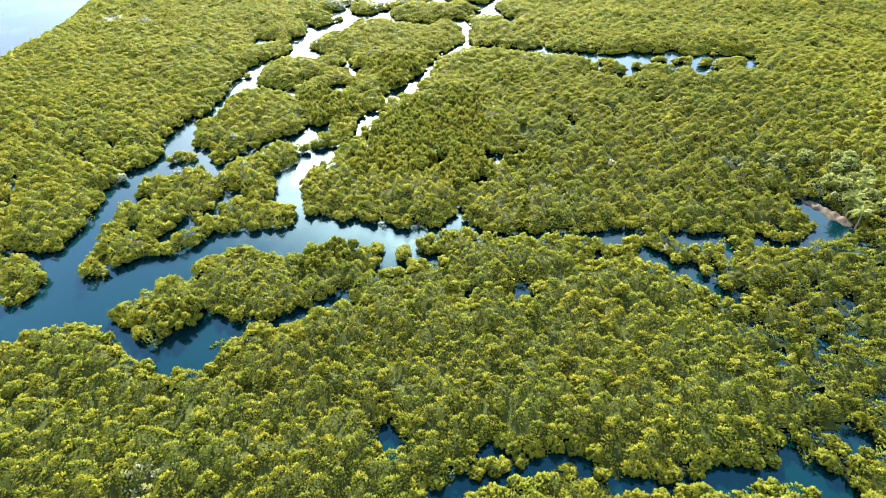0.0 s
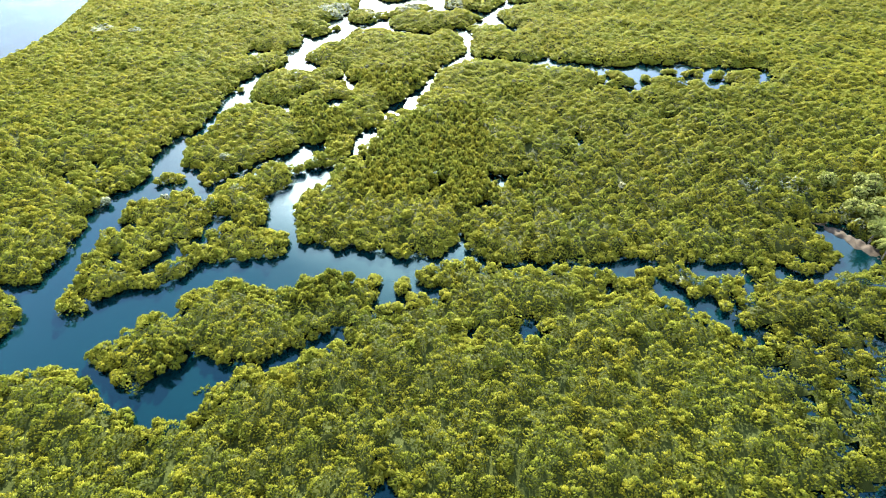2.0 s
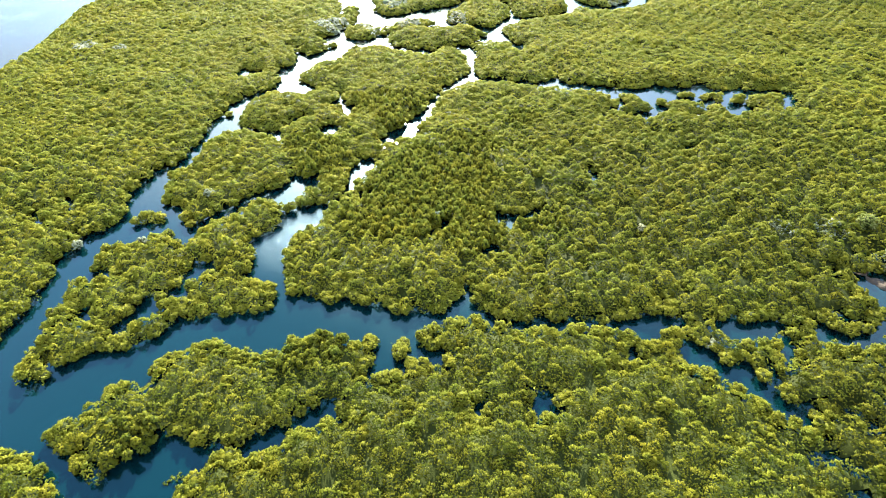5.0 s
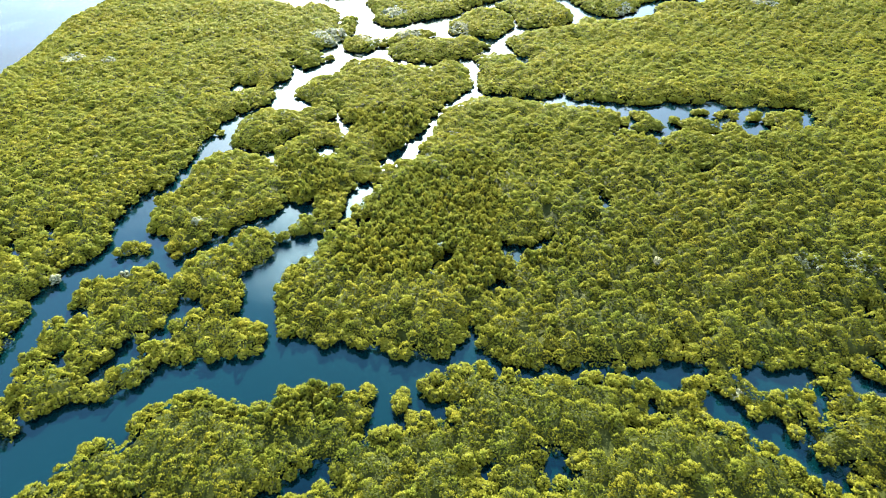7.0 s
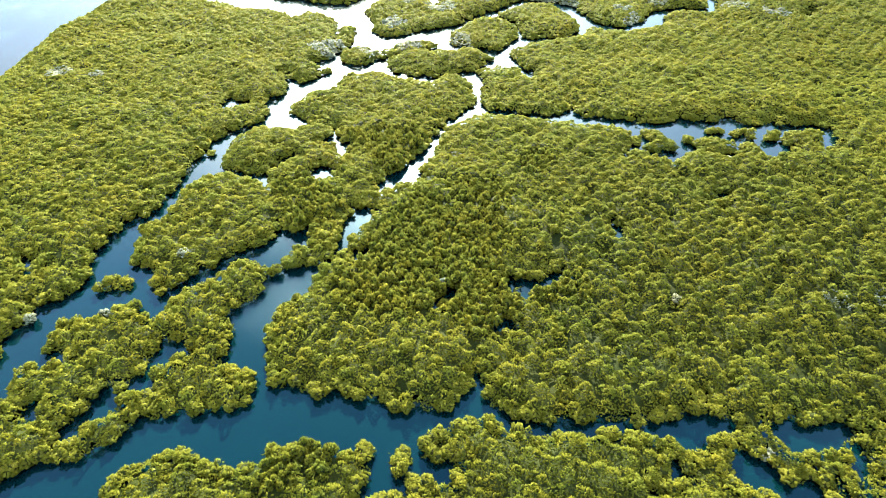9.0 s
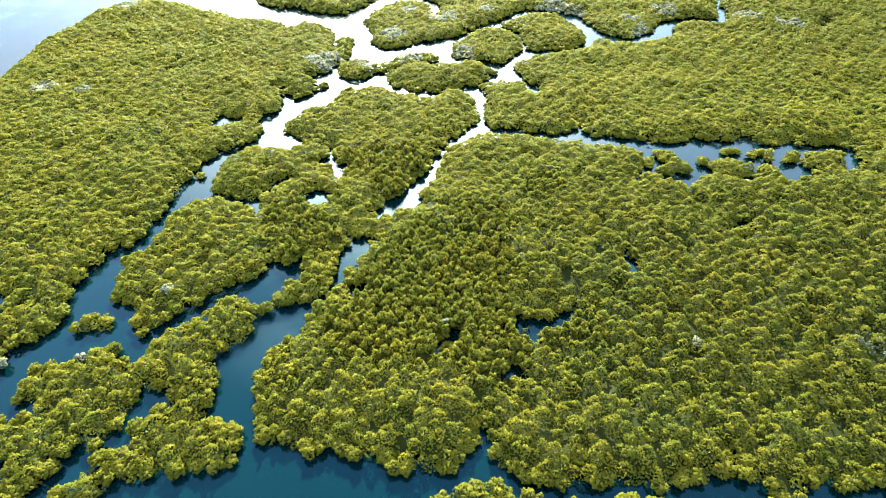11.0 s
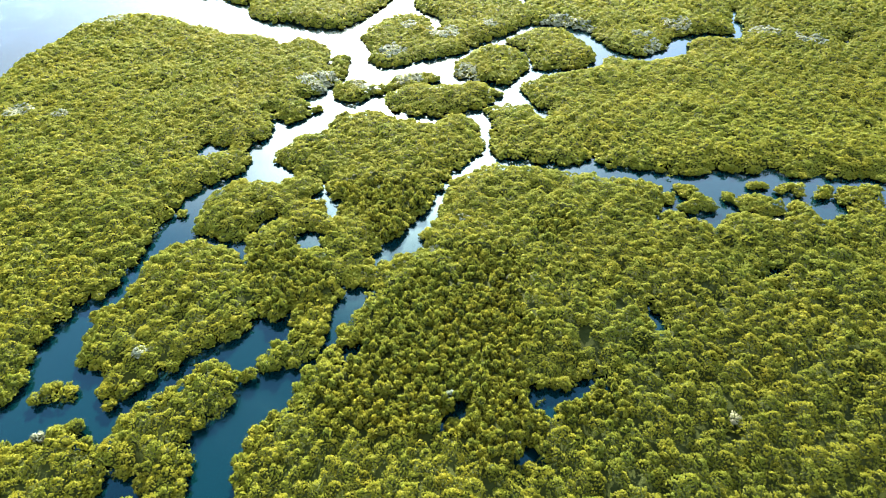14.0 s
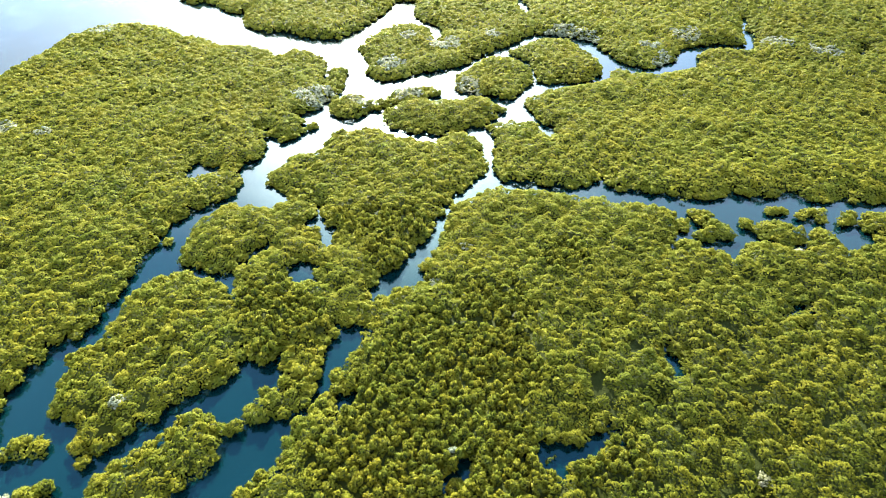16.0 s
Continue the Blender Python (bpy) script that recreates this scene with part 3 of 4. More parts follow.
# right bend
water_at(
    (36.9, 117.6), (42, 118.7), (47.3, 119.2), (49.1, 123.2), (51, 124.5), (50.2, 121.8), (48.6, 119.7), (52.1, 118.4), (54.7, 117.7), (52.4,
    114.1), (48.8, 113.8), (46.3, 112.8), (45, 111.6), (42.6, 111.3), (41.5, 111.3), (40.7, 112.2), (39.6, 113.8), (37.6, 114.8), (36.1, 115.2))
# bush in the bend
land_at(
    (45.7, 112.2), (46.9, 113), (49.4, 114), (50.9, 113), (51.7, 111.6), (50.6, 111.1), (47.4, 111.5))
# right creek
water_at(
    (51.2, 111.4), (52.9, 111.7), (55.2, 110.7), (56.6, 108.9), (56.7, 106.5), (56.8, 104.2), (59.2, 104), (61.9, 105.3), (63.4, 106.1), (62.5,
    103.2), (60.5, 100.2), (58.8, 100), (57.5, 100.4), (55.3, 101.2), (54.2, 102.1), (52.2, 103.4), (50.6, 104.4), (49, 105.5), (48, 106.4),
    (49.1, 108.7))
# right creek
water_at(
    (59, 103.1), (62.5, 102), (63.4, 100.6), (65, 99), (65.5, 96), (67.8, 94.5), (71.5, 94.8), (68.6, 89.7), (64.9, 90.8), (63, 93), (61.5, 95.4),
    (60.4, 98.7), (57.6, 100))
# slot in the near bank
water_at(
    (35.7, 105.9), (37.6, 108.5), (39.6, 110.2), (40.2, 108.3), (38.1, 106.3))
# back channel
water_at(
    (59.9, 118), (62.1, 117.4), (65.2, 115.9), (67.8, 116.8), (69.7, 117.1), (73.7, 117.3), (71.6, 114.5), (67.7, 113.3), (65.4, 111.5), (63.6,
    110.5), (62.6, 111.7), (61.7, 113.7), (59.7, 114.9))
# back channel
water_at(
    (63.1, 118.5), (65.3, 117.5), (68, 115.9), (70.9, 116.6), (75.3, 116.8), (72.9, 113.3), (68.4, 112.3), (65.3, 110.5), (63, 110.5), (61.6,
    113.6))
# back channel
water_at(
    (81.8, 117.6), (84, 116), (85.4, 113.4), (88.8, 112.4), (92.5, 113.9), (97, 115.5), (94.7, 111.8), (89.9, 109.8), (87.3, 108.5), (83.3,
    108.1), (82.3, 109.8), (80.1, 110.8), (78.7, 111.7))
# slot behind the bend
water_at(
    (73.7, 112.8), (75, 112.4), (70.4, 105.2), (68.9, 104.5))
# front creek
water_at(
    (-4.7, 48.4), (0.8, 49.7), (2, 51.1), (6.9, 50.9), (10.5, 51.5), (14.1, 52.7), (17.4, 54), (21.7, 54.9), (23, 55.6), (22.8, 53.2), (19.5,
    52.4), (17.3, 51.4), (13.7, 50.4), (10.7, 49.7), (8.6, 48.7), (5.6, 47.7), (3.6, 46.5), (0.7, 45.5), (-3.1, 45.3))
# front creek
water_at(
    (23.4, 54.2), (25.5, 53.1), (26.5, 51.3), (25.1, 49), (23.9, 50))
# front creek
water_at(
    (29.3, 49.9), (35.8, 49.8), (40.8, 49.7), (46.2, 50.9), (48.7, 52.1), (51.6, 51.8), (57.6, 51.6), (59.8, 52.8), (61.3, 54.7), (64.1, 56.4),
    (63.6, 54), (64.3, 51.8), (66, 51.1), (68.3, 50.7), (70.1, 48.5), (71.7, 46.9), (69.4, 44.3), (64.2, 44.4), (63.7, 46.1), (62.8, 47.3), (60.6,
    48.6), (58.5, 49.4), (54.9, 49.1), (51.6, 48.3), (49.3, 47.3), (45.7, 48.2), (42.2, 48), (39.5, 47.2), (34.7, 47.3), (29, 47.7))
# front creek
water_at(
    (75.2, 57.3), (78.5, 58.2), (79.8, 57.2), (74.7, 53.2), (71.9, 52.4), (71, 53.5))
# near backwater
water_at(
    (-77.4, 88.3), (-74.1, 85.1), (-70.7, 82.6), (-67.2, 79.5), (-64.8, 77.8), (-62.5, 77.2), (-59.7, 75.4), (-57.9, 73.4), (-56.2, 72.9), (-56.3,
    74.6), (-54.2, 75.4), (-52.3, 75.7), (-50.1, 76.8), (-48.1, 76.9), (-48.4, 79), (-47.6, 79.8), (-47.2, 81.1), (-47.9, 83.1), (-46.1, 84.6),
    (-47.9, 88.7), (-49.2, 89.3), (-51.3, 90.7), (-53.1, 91), (-56, 89.4), (-56.6, 87.8), (-58.7, 87.4), (-58.7, 85.9), (-60, 84.9), (-61.9,
    84.1), (-61.7, 82.2), (-63.4, 81.1), (-66.3, 81.7), (-67.6, 84.2), (-70.2, 86.8), (-72.7, 88.5), (-75.8, 89.1), (-76.5, 90.2), (-78.2, 92.2),
    (-80.8, 92.3))
# near backwater
water_at(
    (-46.3, 84.4), (-44.2, 85.5), (-42.5, 87.1), (-39.6, 86.7), (-37.5, 84.7), (-36.4, 85.6), (-34.6, 86.8), (-31.7, 87.8), (-31.3, 89.8), (-28.8,
    91.4), (-25.4, 92.3), (-22.4, 95.4), (-23, 98.2), (-26.3, 96.5), (-29.1, 95), (-31.7, 93.4), (-34.9, 91.9), (-37.9, 89.6), (-41.1, 88.7),
    (-46, 88.2), (-48.1, 88.9))
# islet in the backwater
land_at(
    (-51.3, 82.6), (-50.7, 83.6), (-48.5, 83.5), (-47.7, 81.9), (-48.9, 81.1), (-51, 81.6))
# left shore gap
water_at(
    (-112.2, 169.6), (-110.2, 170.3), (-104.7, 164), (-104.6, 162.1), (-108.1, 164.6))
# left shore gap
water_at(
    (-118.3, 164.4), (-117, 164.8), (-109.6, 156.2), (-110.3, 154.7), (-114.8, 159.6))
# pond beside the mud
water_at(
    (98.3, 131.3), (98.1, 126.8), (97.5, 123), (98.4, 120), (97.9, 117.6), (94.5, 115.2), (90.6, 113.2), (87.7, 111.5), (89.2, 109.9), (96.4, 112.8),
    (103.1, 114.4), (107.2, 114.5), (110.1, 119.7), (108.2, 124.7), (106.3, 128.9), (103.6, 132.2))
# opening in the canopy
water_at(
    (5.6, 56.3), (7.3, 57.4), (11.3, 56.2), (10, 54.1), (6.5, 54.6))
# opening in the canopy
water_at(
    (13, 156.5), (14.8, 158.4), (23, 157.1), (24.4, 161.3), (26.8, 160.3), (27.7, 158.5), (25.2, 155.4), (21.3, 154.1), (17.7, 151.6), (13.4, 153.2))
# opening in the canopy
water_at(
    (-3.7, 151.9), (0.9, 154.8), (1.9, 152.9), (0.9, 150.3), (-3.2, 149.3))
# opening in the canopy
water_at(
    (10.5, 145.5), (13.8, 145), (13, 141.5), (10.4, 141.6))
# opening in the canopy
water_at(
    (17.9, 98), (21, 98.9), (19.9, 93.8), (16.9, 93.6))
# opening in the canopy
water_at(
    (-12.8, 62.6), (-10.9, 64.5), (-9.1, 60.1), (-9.9, 56.4), (-11.5, 57))
# opening in the canopy
water_at(
    (4.3, 95.6), (6.2, 96.5), (6.3, 92.4), (4.7, 91.6))
# opening in the canopy
water_at(
    (44.6, 180.1), (46.2, 178.1), (45, 172.9), (43.4, 173), (43.1, 176.6))
# opening in the canopy
water_at(
    (76.2, 190.4), (80, 193), (79, 189.4), (75.6, 187.8))
# opening in the canopy
water_at(
    (-24.7, 169.1), (-21.4, 170.4), (-20.3, 166), (-23.4, 165))
# islet in the river
land_at(
    (-78.4, 219.5), (-77.4, 221), (-75.4, 220.4), (-74.7, 218.7), (-75.7, 216.9))
# islet in the opening
land_at(
    (14.5, 154.5), (15.8, 155.4), (17.3, 155.3), (17.8, 154.5), (15.7, 153.6))
# islet in the pond
land_at(
    (97.3, 119.3), (99.4, 121.7), (100.6, 121.2), (100.5, 119.2))


def spread(mask):
    m = mask.copy()
    m[1:] |= mask[:-1]
    m[:-1] |= mask[1:]
    m[:, 1:] |= mask[:, :-1]
    m[:, :-1] |= mask[:, 1:]
    return m


# metres from each land cell to the nearest water, up to 9
inland = np.zeros((NY, NX))
grown = wet
for step in range(18):
    nxt = spread(grown)
    if step % 2:
        nxt[1:, 1:] |= grown[:-1, :-1]
        nxt[:-1, :-1] |= grown[1:, 1:]
        nxt[1:, :-1] |= grown[:-1, 1:]
        nxt[:-1, 1:] |= grown[1:, :-1]
    inland[~nxt] += CELL
    inland[nxt & ~grown] += CELL * 0.5
    grown = nxt


def shore_distance(x, y):
    i = np.clip(((x - X0) / CELL).astype(int), 0, NX - 1)
    j = np.clip(((y - Y0) / CELL).astype(int), 0, NY - 1)
    return np.where(wet[j, i], -1.0, inland[j, i])


# ---- water and ground ----
def sheet(name, xs, ys, height, mat):
    px, py = np.meshgrid(xs, ys)
    co = np.stack([px, py, height(px, py)], -1).reshape(-1, 3)
    w = len(xs)
    j, i = np.meshgrid(np.arange(len(ys) - 1), np.arange(w - 1), indexing="ij")
    a = (j * w + i).ravel()
    quads = np.stack([a, a + 1, a + w + 1, a + w], -1)
    return new(name, tri_mesh(name, co, halves(quads), [mat], smooth=True))


def tri_mesh(name, co, faces, mats, index=None, smooth=False):
    """A mesh of triangles from arrays."""
    me = bpy.data.meshes.new(name)
    me.vertices.add(len(co))
    me.vertices.foreach_set("co", np.ascontiguousarray(co, np.float32).ravel())
    me.loops.add(len(faces) * 3)
    me.loops.foreach_set("vertex_index", np.ascontiguousarray(faces, np.int32).ravel())
    me.polygons.add(len(faces))
    me.polygons.foreach_set("loop_start", np.arange(0, len(faces) * 3, 3, dtype=np.int32))
    if index is not None:
        me.polygons.foreach_set("material_index", np.ascontiguousarray(index, np.int32))
    me.polygons.foreach_set("use_smooth", np.full(len(faces), smooth))
    for m in mats:
        me.materials.append(m)
    me.update(calc_edges=True)
    return me


def halves(quads):
    q = np.asarray(quads)
    return np.concatenate([q[:, [0, 1, 2]], q[:, [0, 2, 3]]])


far = [-4000, -2000, -1000, -600, -400]
xs = np.array(far + list(np.arange(-270, 92, 3)) + list(np.arange(93, 117, 0.6)) + list(np.arange(117, 271, 3)) + [-v for v in far[::-1]])
ys = np.array([-4000, -2000, -1000, -400, -100] + list(np.arange(20, 111, 3)) + list(np.arange(112, 138, 0.6)) + list(np.arange(138, 441, 3)) + [600, 1000, 2000, 4500])


def bed(x, y):
    d = shore_distance(x, y)
    z = np.where(d < 0, -1.6, -0.35) + 0.08 * swell(x, y, 9, 3)
    mud = np.exp(-(((x - 106.4 + 0.55 * (y - 124)) / (2.7 + 0.15 * np.clip(126 - y, 0, 8) + 0.5 * swell(x, y, 5, 10))) ** 4 + ((y - 125) / 8.0) ** 4))
    return z * (1 - mud) + (0.55 + 0.3 * swell(x, y, 4, 8) + 0.14 * swell(x, y, 1.7, 9)) * mud


ground = tagged(sheet("ground", xs, ys, bed, MUD), "brown tidal mud bed under the mangroves and channels", "ground", kind="structure")
water = tagged(sheet("water", np.array([-4000.0, -300, 300, 4000]), np.array([-4000.0, 0, 450, 4500]), lambda x, y: np.zeros_like(x), WATER),
               "deep blue tidal water with faint ripples mirroring the sky", "water", kind="structure")


# ---- mangroves ----
def cube_ball():
    """A ball of 48 triangles."""
    bm = bmesh.new()
    bmesh.ops.create_cube(bm, size=2)
    bmesh.ops.subdivide_edges(bm, edges=bm.edges[:], cuts=1, use_grid_fill=True)
    co = np.array([v.co.normalized()[:] for v in bm.verts])
    quads = np.array([[v.index for v in f.verts] for f in bm.faces])
    bm.free()
    return co, halves(quads)


BALL = cube_ball()


def sprigs(points, axes, radius, height, r, blade=0.3, rim=4):
    """Small jagged heads of foliage: a fan of leaves falling away from a tip, and an upright leaf over it, round each point."""
    n = len(points)
    axis = axes + r.normal(scale=0.2, size=(n, 3))
    axis /= np.linalg.norm(axis, axis=1, keepdims=True)
    u = np.cross(axis, r.normal(size=(n, 3)))
    u /= np.linalg.norm(u, axis=1, keepdims=True)
    v = np.cross(axis, u)
    radius = (np.broadcast_to(radius, n) * r.uniform(0.75, 1.3, n))[:, None]
    height = (np.broadcast_to(height, n) * r.uniform(0.7, 1.35, n))[:, None]
    out = [points + axis * height * 0.5 + (u * r.uniform(-0.3, 0.3, (n, 1)) + v * r.uniform(-0.3, 0.3, (n, 1))) * radius]
    for k in range(rim):
        a = math.tau * k / rim + r.uniform(-0.3, 0.3, (n, 1))
        reach = radius * (r.uniform(0.95, 1.4, (n, 1)) if k % 2 else r.uniform(0.5, 0.85, (n, 1)))
        out.append(points + (np.cos(a) * u + np.sin(a) * v) * reach - axis * height * r.uniform(0.25, 0.75, (n, 1)))
    a = r.uniform(0, math.tau, (n, 1))
    way, off = np.cos(a) * u + np.sin(a) * v, (u * r.uniform(-0.7, 0.7, (n, 1)) + v * r.uniform(-0.7, 0.7, (n, 1))) * radius
    foot, half = points + off - axis * height * 0.3, np.broadcast_to(blade, n)[:, None] * radius
    out += [foot + way * half, foot - way * half, points + 1.3 * off + axis * height * r.uniform(0.4, 0.85, (n, 1))]
    co = np.stack(out, 1).reshape(-1, 3)
    fan = np.array([(0, 1 + k, 1 + (k + 1) % rim) for k in range(rim)] + [(rim + 1, rim + 2, rim + 3)])
    return co, (np.arange(n)[:, None, None] * (rim + 4) + fan).reshape(-1, 3)


def crown_shape(seed, count, size, lobes=8, narrow=False, blade=0.2):
    """A crown of radius about 1 and half height about 1: sprigs on the outside of a heap of lobes, over a core coloured
    dark as inner shade.
    """
    r = np.random.RandomState(seed)
    k = np.arange(lobes) + 0.5
    up = 1 - 1.5 * k / lobes
    ang = k * 2.399963 + r.uniform(0, 6.28)
    side = np.sqrt(1 - up * up)
    if narrow:
        side = side * (0.9 - 0.25 * up)
    centre = np.stack([side * np.cos(ang), side * np.sin(ang), up], -1) * r.uniform(0.5, 0.66, (lobes, 1))
    girth = r.uniform(0.36, 0.5, lobes)
    pts, nor, apart = [], [], size * 0.95
    while len(pts) < count:
        i = r.randint(lobes)
        d = r.normal(size=3)
        d /= np.linalg.norm(d)
        p = centre[i] + d * girth[i] * r.uniform(0.9, 1.05)
        apart *= 0.9985
        if d[2] < -0.75 or p[2] < -0.95 or any(np.linalg.norm(p - centre[q]) < 0.8 * girth[q] for q in range(lobes) if q != i):
            continue
        if any(np.linalg.norm(p - q) < apart for q in pts):
            continue
        pts.append(p)
        nor.append(d)
    nor = np.array(nor) + np.array([0, 0, 0.45])
    nor /= np.linalg.norm(nor, axis=1, keepdims=True)
    co, tris = sprigs(np.array(pts), nor, size, size * 1.35, r, blade)
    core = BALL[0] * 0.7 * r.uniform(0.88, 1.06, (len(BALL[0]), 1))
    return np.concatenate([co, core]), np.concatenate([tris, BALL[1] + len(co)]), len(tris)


def trunk_shape(sides=5):
    """A leaning tapered stem with two limbs, unit height."""
    co, quads = [], []

    def limb(p, q, r0, r1):
        base = len(co)
        for c, r in ((p, r0), (q, r1)):
            for s in range(sides):
                a = math.tau * s / sides
                co.append((c[0] + r * math.cos(a), c[1] + r * math.sin(a), c[2]))
        for s in range(sides):
            t = (s + 1) % sides
            quads.append((base + s, base + t, base + sides + t, base + sides + s))

    limb((0, 0, -0.1), (0.05, 0.03, 0.5), 0.045, 0.03)
    limb((0.05, 0.03, 0.48), (0.2, -0.06, 0.85), 0.026, 0.01)
    limb((0.05, 0.03, 0.48), (-0.14, 0.12, 0.9), 0.026, 0.01)
    for k in range(4):
        a = k * math.tau / 4 + 0.5
        limb((0.2 * math.cos(a), 0.2 * math.sin(a), -0.12), (0.02, 0.01, 0.22), 0.012, 0.014)
    return np.array(co), halves(quads)


TRUNK = trunk_shape()
rng = np.random.RandomState(7)
NEAR = [crown_shape(100 + i, 80, 0.22) for i in range(8)]
MIDDLE = [crown_shape(200 + i, 56, 0.29, blade=0.2) for i in range(8)]
FAR = [crown_shape(300 + i, 30, 0.38, 7, blade=0.25) for i in range(8)]
SLIM = [crown_shape(400 + i, 44, 0.29, 6, True, 0.2) for i in range(8)]


def half_width(y):
    return np.minimum(246, 80 + np.maximum(0, y - 45) * 0.592)


def scatter(step, margin, reach, seed):
    """Jittered honeycomb of places on land, margin..reach metres from the water."""
    r = np.random.RandomState(seed)
    out = []
    for k, y in enumerate(np.arange(-52, 436, step * 0.866)):
        w = float(half_width(np.array(y)))
        row = np.arange(-w, w, step) + (k % 2) * step / 2
        out.append(np.stack([row, np.full(len(row), y)], -1))
    p = np.concatenate(out)
    p = p + r.uniform(-0.45, 0.45, p.shape) * step
    d = shore_distance(p[:, 0], p[:, 1])
    ok = (d >= margin) & (d < reach)
    return p[ok], d[ok]


def near_spots(x, y, spots):
    hit = np.zeros(len(x), bool)
    wob = 1 + 0.25 * swell(x, y, 8, 21)
    for sx, sy, sr in spots:
        hit |= np.hypot(x - sx, y - sy) < sr * wob
    return hit


# stands of young upright trees, pale crowns, and small gaps where the water shows
SLIM_STANDS = [(-13, 165, 9), (-2, 167, 10), (8, 175, 9), (-21, 156, 7), (-10, 154, 9), (-2, 157, 7), (8, 159, 7), (-6, 183, 9), (8, 191, 9), (-14, 175, 7), (23, 152, 4), (7, 149, 8), (-37, 189, 7), (-45, 196, 6), (-25, 226, 7), (-13, 225, 7), (-18, 211, 6), (-41, 179, 4), (-26, 111, 4), (-33, 108, 4), (-58, 91, 4), (-60, 85, 3), (29, 153, 4), (28, 210, 6)]
GREY_SPOTS = [(-50, 302, 7), (-23, 329, 6), (-16, 357, 4), (7, 307, 6), (21, 358, 4), (0, 349, 7), (54, 360, 7), (63, 355, 5), (87, 342, 4), (106, 353, 6), (90, 329, 5), (141, 342, 6), (155, 331, 6), (-32, 297, 4), (-15, 303, 5), (-159, 372, 6), (-154, 279, 5), (-138, 276, 3), (111, 133, 5), (99, 145, 4), (87, 146, 3), (-53, 50, 3.5)]
LOOSE_STANDS = [(69, 88, 12), (82, 85, 15), (79, 64, 14), (70, 105, 9), (82, 97, 12), (105, 105, 12), (102, 137, 10), (90, 106, 12), (64, 76, 7), (79, 72, 10), (113, 142, 9)]

# canopy height over the plan: crowns side by side, rounded down at the shores
heads = scatter(2.7, 0.9, 99, 11)[0]
small = scatter(2.05, 0.7, 99, 15)[0]
ROUGH = [(x, y, r + 5) for x, y, r in SLIM_STANDS]


def rough(x, y):
    return (swell(x, y, 38, 51) + 0.35 * swell(x, y, 9, 52) > 0.42) | near_spots(x, y, ROUGH)


heads = heads[~rough(heads[:, 0], heads[:, 1])]
small = small[rough(small[:, 0], small[:, 1])]
bump = np.full((NY, NX), -1.5)
tone = np.full((NY, NX), 0.5)
for crowns, r_low, r_high, up, fall in ((heads, 1.2, 2.1, 0.9, 2.5), (small, 0.95, 1.4, 0.8, 2.2)):
    for (hx, hy), r, h in zip(crowns, rng.uniform(r_low, r_high, len(crowns)), rng.uniform(-0.7, up, len(crowns))):
        i0, j0 = max(int((hx - r - X0) / CELL), 0), max(int((hy - r - Y0) / CELL), 0)
        i1, j1 = int((hx + r - X0) / CELL) + 2, int((hy + r - Y0) / CELL) + 2
        win = (slice(j0, j1), slice(i0, i1))
        dome = h + 0.2 - fall * ((GX[win] - hx) ** 2 + (GY[win] - hy) ** 2) / r ** 2
        over = dome > bump[win]
        bump[win][over] = dome[over]
        tone[win][over] = rng.uniform(0.33, 1.0)
gap = np.quantile(bump[(inland > 2.5) & (GY < 300)], 0.24)
# closer and smoother away from the river
even = np.interp(GY, [140, 220, 300], [1.0, 0.5, 0.32])
round_off = np.sqrt(1 - (1 - np.clip((inland + 0.4) / np.interp(GY, [170, 230], [6.0, 9.0]), 0, 1)) ** 2)
canopy = (3.9 + 0.55 * swell(GX, GY, 34, 5) + 0.45 * swell(GX, GY, 7, 6)) * round_off + bump * even
# twig heads, half a metre and a metre across
canopy += even ** 2 * (rng.uniform(-0.12, 0.12, (NY, NX)) + np.kron(rng.uniform(-0.27, 0.27, (NY // 2, NX // 2)), np.ones((2, 2))))
loose = near_spots(heads[:, 0], heads[:, 1], LOOSE_STANDS)
chance = np.where(loose, 0.22, np.where(heads[:, 1] < 200, 0.06, 0.03))
chosen = rng.uniform(size=len(heads)) < chance
for (hx, hy), wide in zip(heads[chosen], loose[chosen]):
    r = rng.uniform(1.2, 2.3) if wide else rng.uniform(0.8, 1.7)
    i0, j0 = max(int((hx - 4 - X0) / CELL), 0), max(int((hy - 4 - Y0) / CELL), 0)
    win = (slice(j0, j0 + 17), slice(i0, i0 + 17))
    canopy[win] -= (3.0 if wide else 2.4) * np.exp(-(((GX[win] - hx) / r) ** 2 + ((GY[win] - hy) / (0.7 * r)) ** 2) ** 2)
canopy = np.maximum(canopy, 0.3)
slope_y, slope_x = np.gradient(canopy, CELL)


def at(grid, x, y):
    u, v = np.clip((x - X0) / CELL - 0.5, 0, NX - 2), np.clip((y - Y0) / CELL - 0.5, 0, NY - 2)
    i, j = u.astype(int), v.astype(int)
    u, v = u - i, v - j
    return (grid[j, i] * (1 - u) + grid[j, i + 1] * u) * (1 - v) + (grid[j + 1, i] * (1 - u) + grid[j + 1, i + 1] * u) * v


def zone(x, y):
    """0 near bank, 1 left shore, 2 middle, 3 far."""
    return np.where(y > 262, 3, np.where(x < -75 - (y - 150) * 0.02, 1, np.where(y < 118, 0, 2)))


cos, quads, index, zones, tones = [], [], [], [], []


def add(co, q, idx, z, tree_tone=0.5):
    cos.append(co)
    quads.append(q)
    index.append(idx)
    zones.append(z)
    tones.append(np.broadcast_to(tree_tone, len(co)))


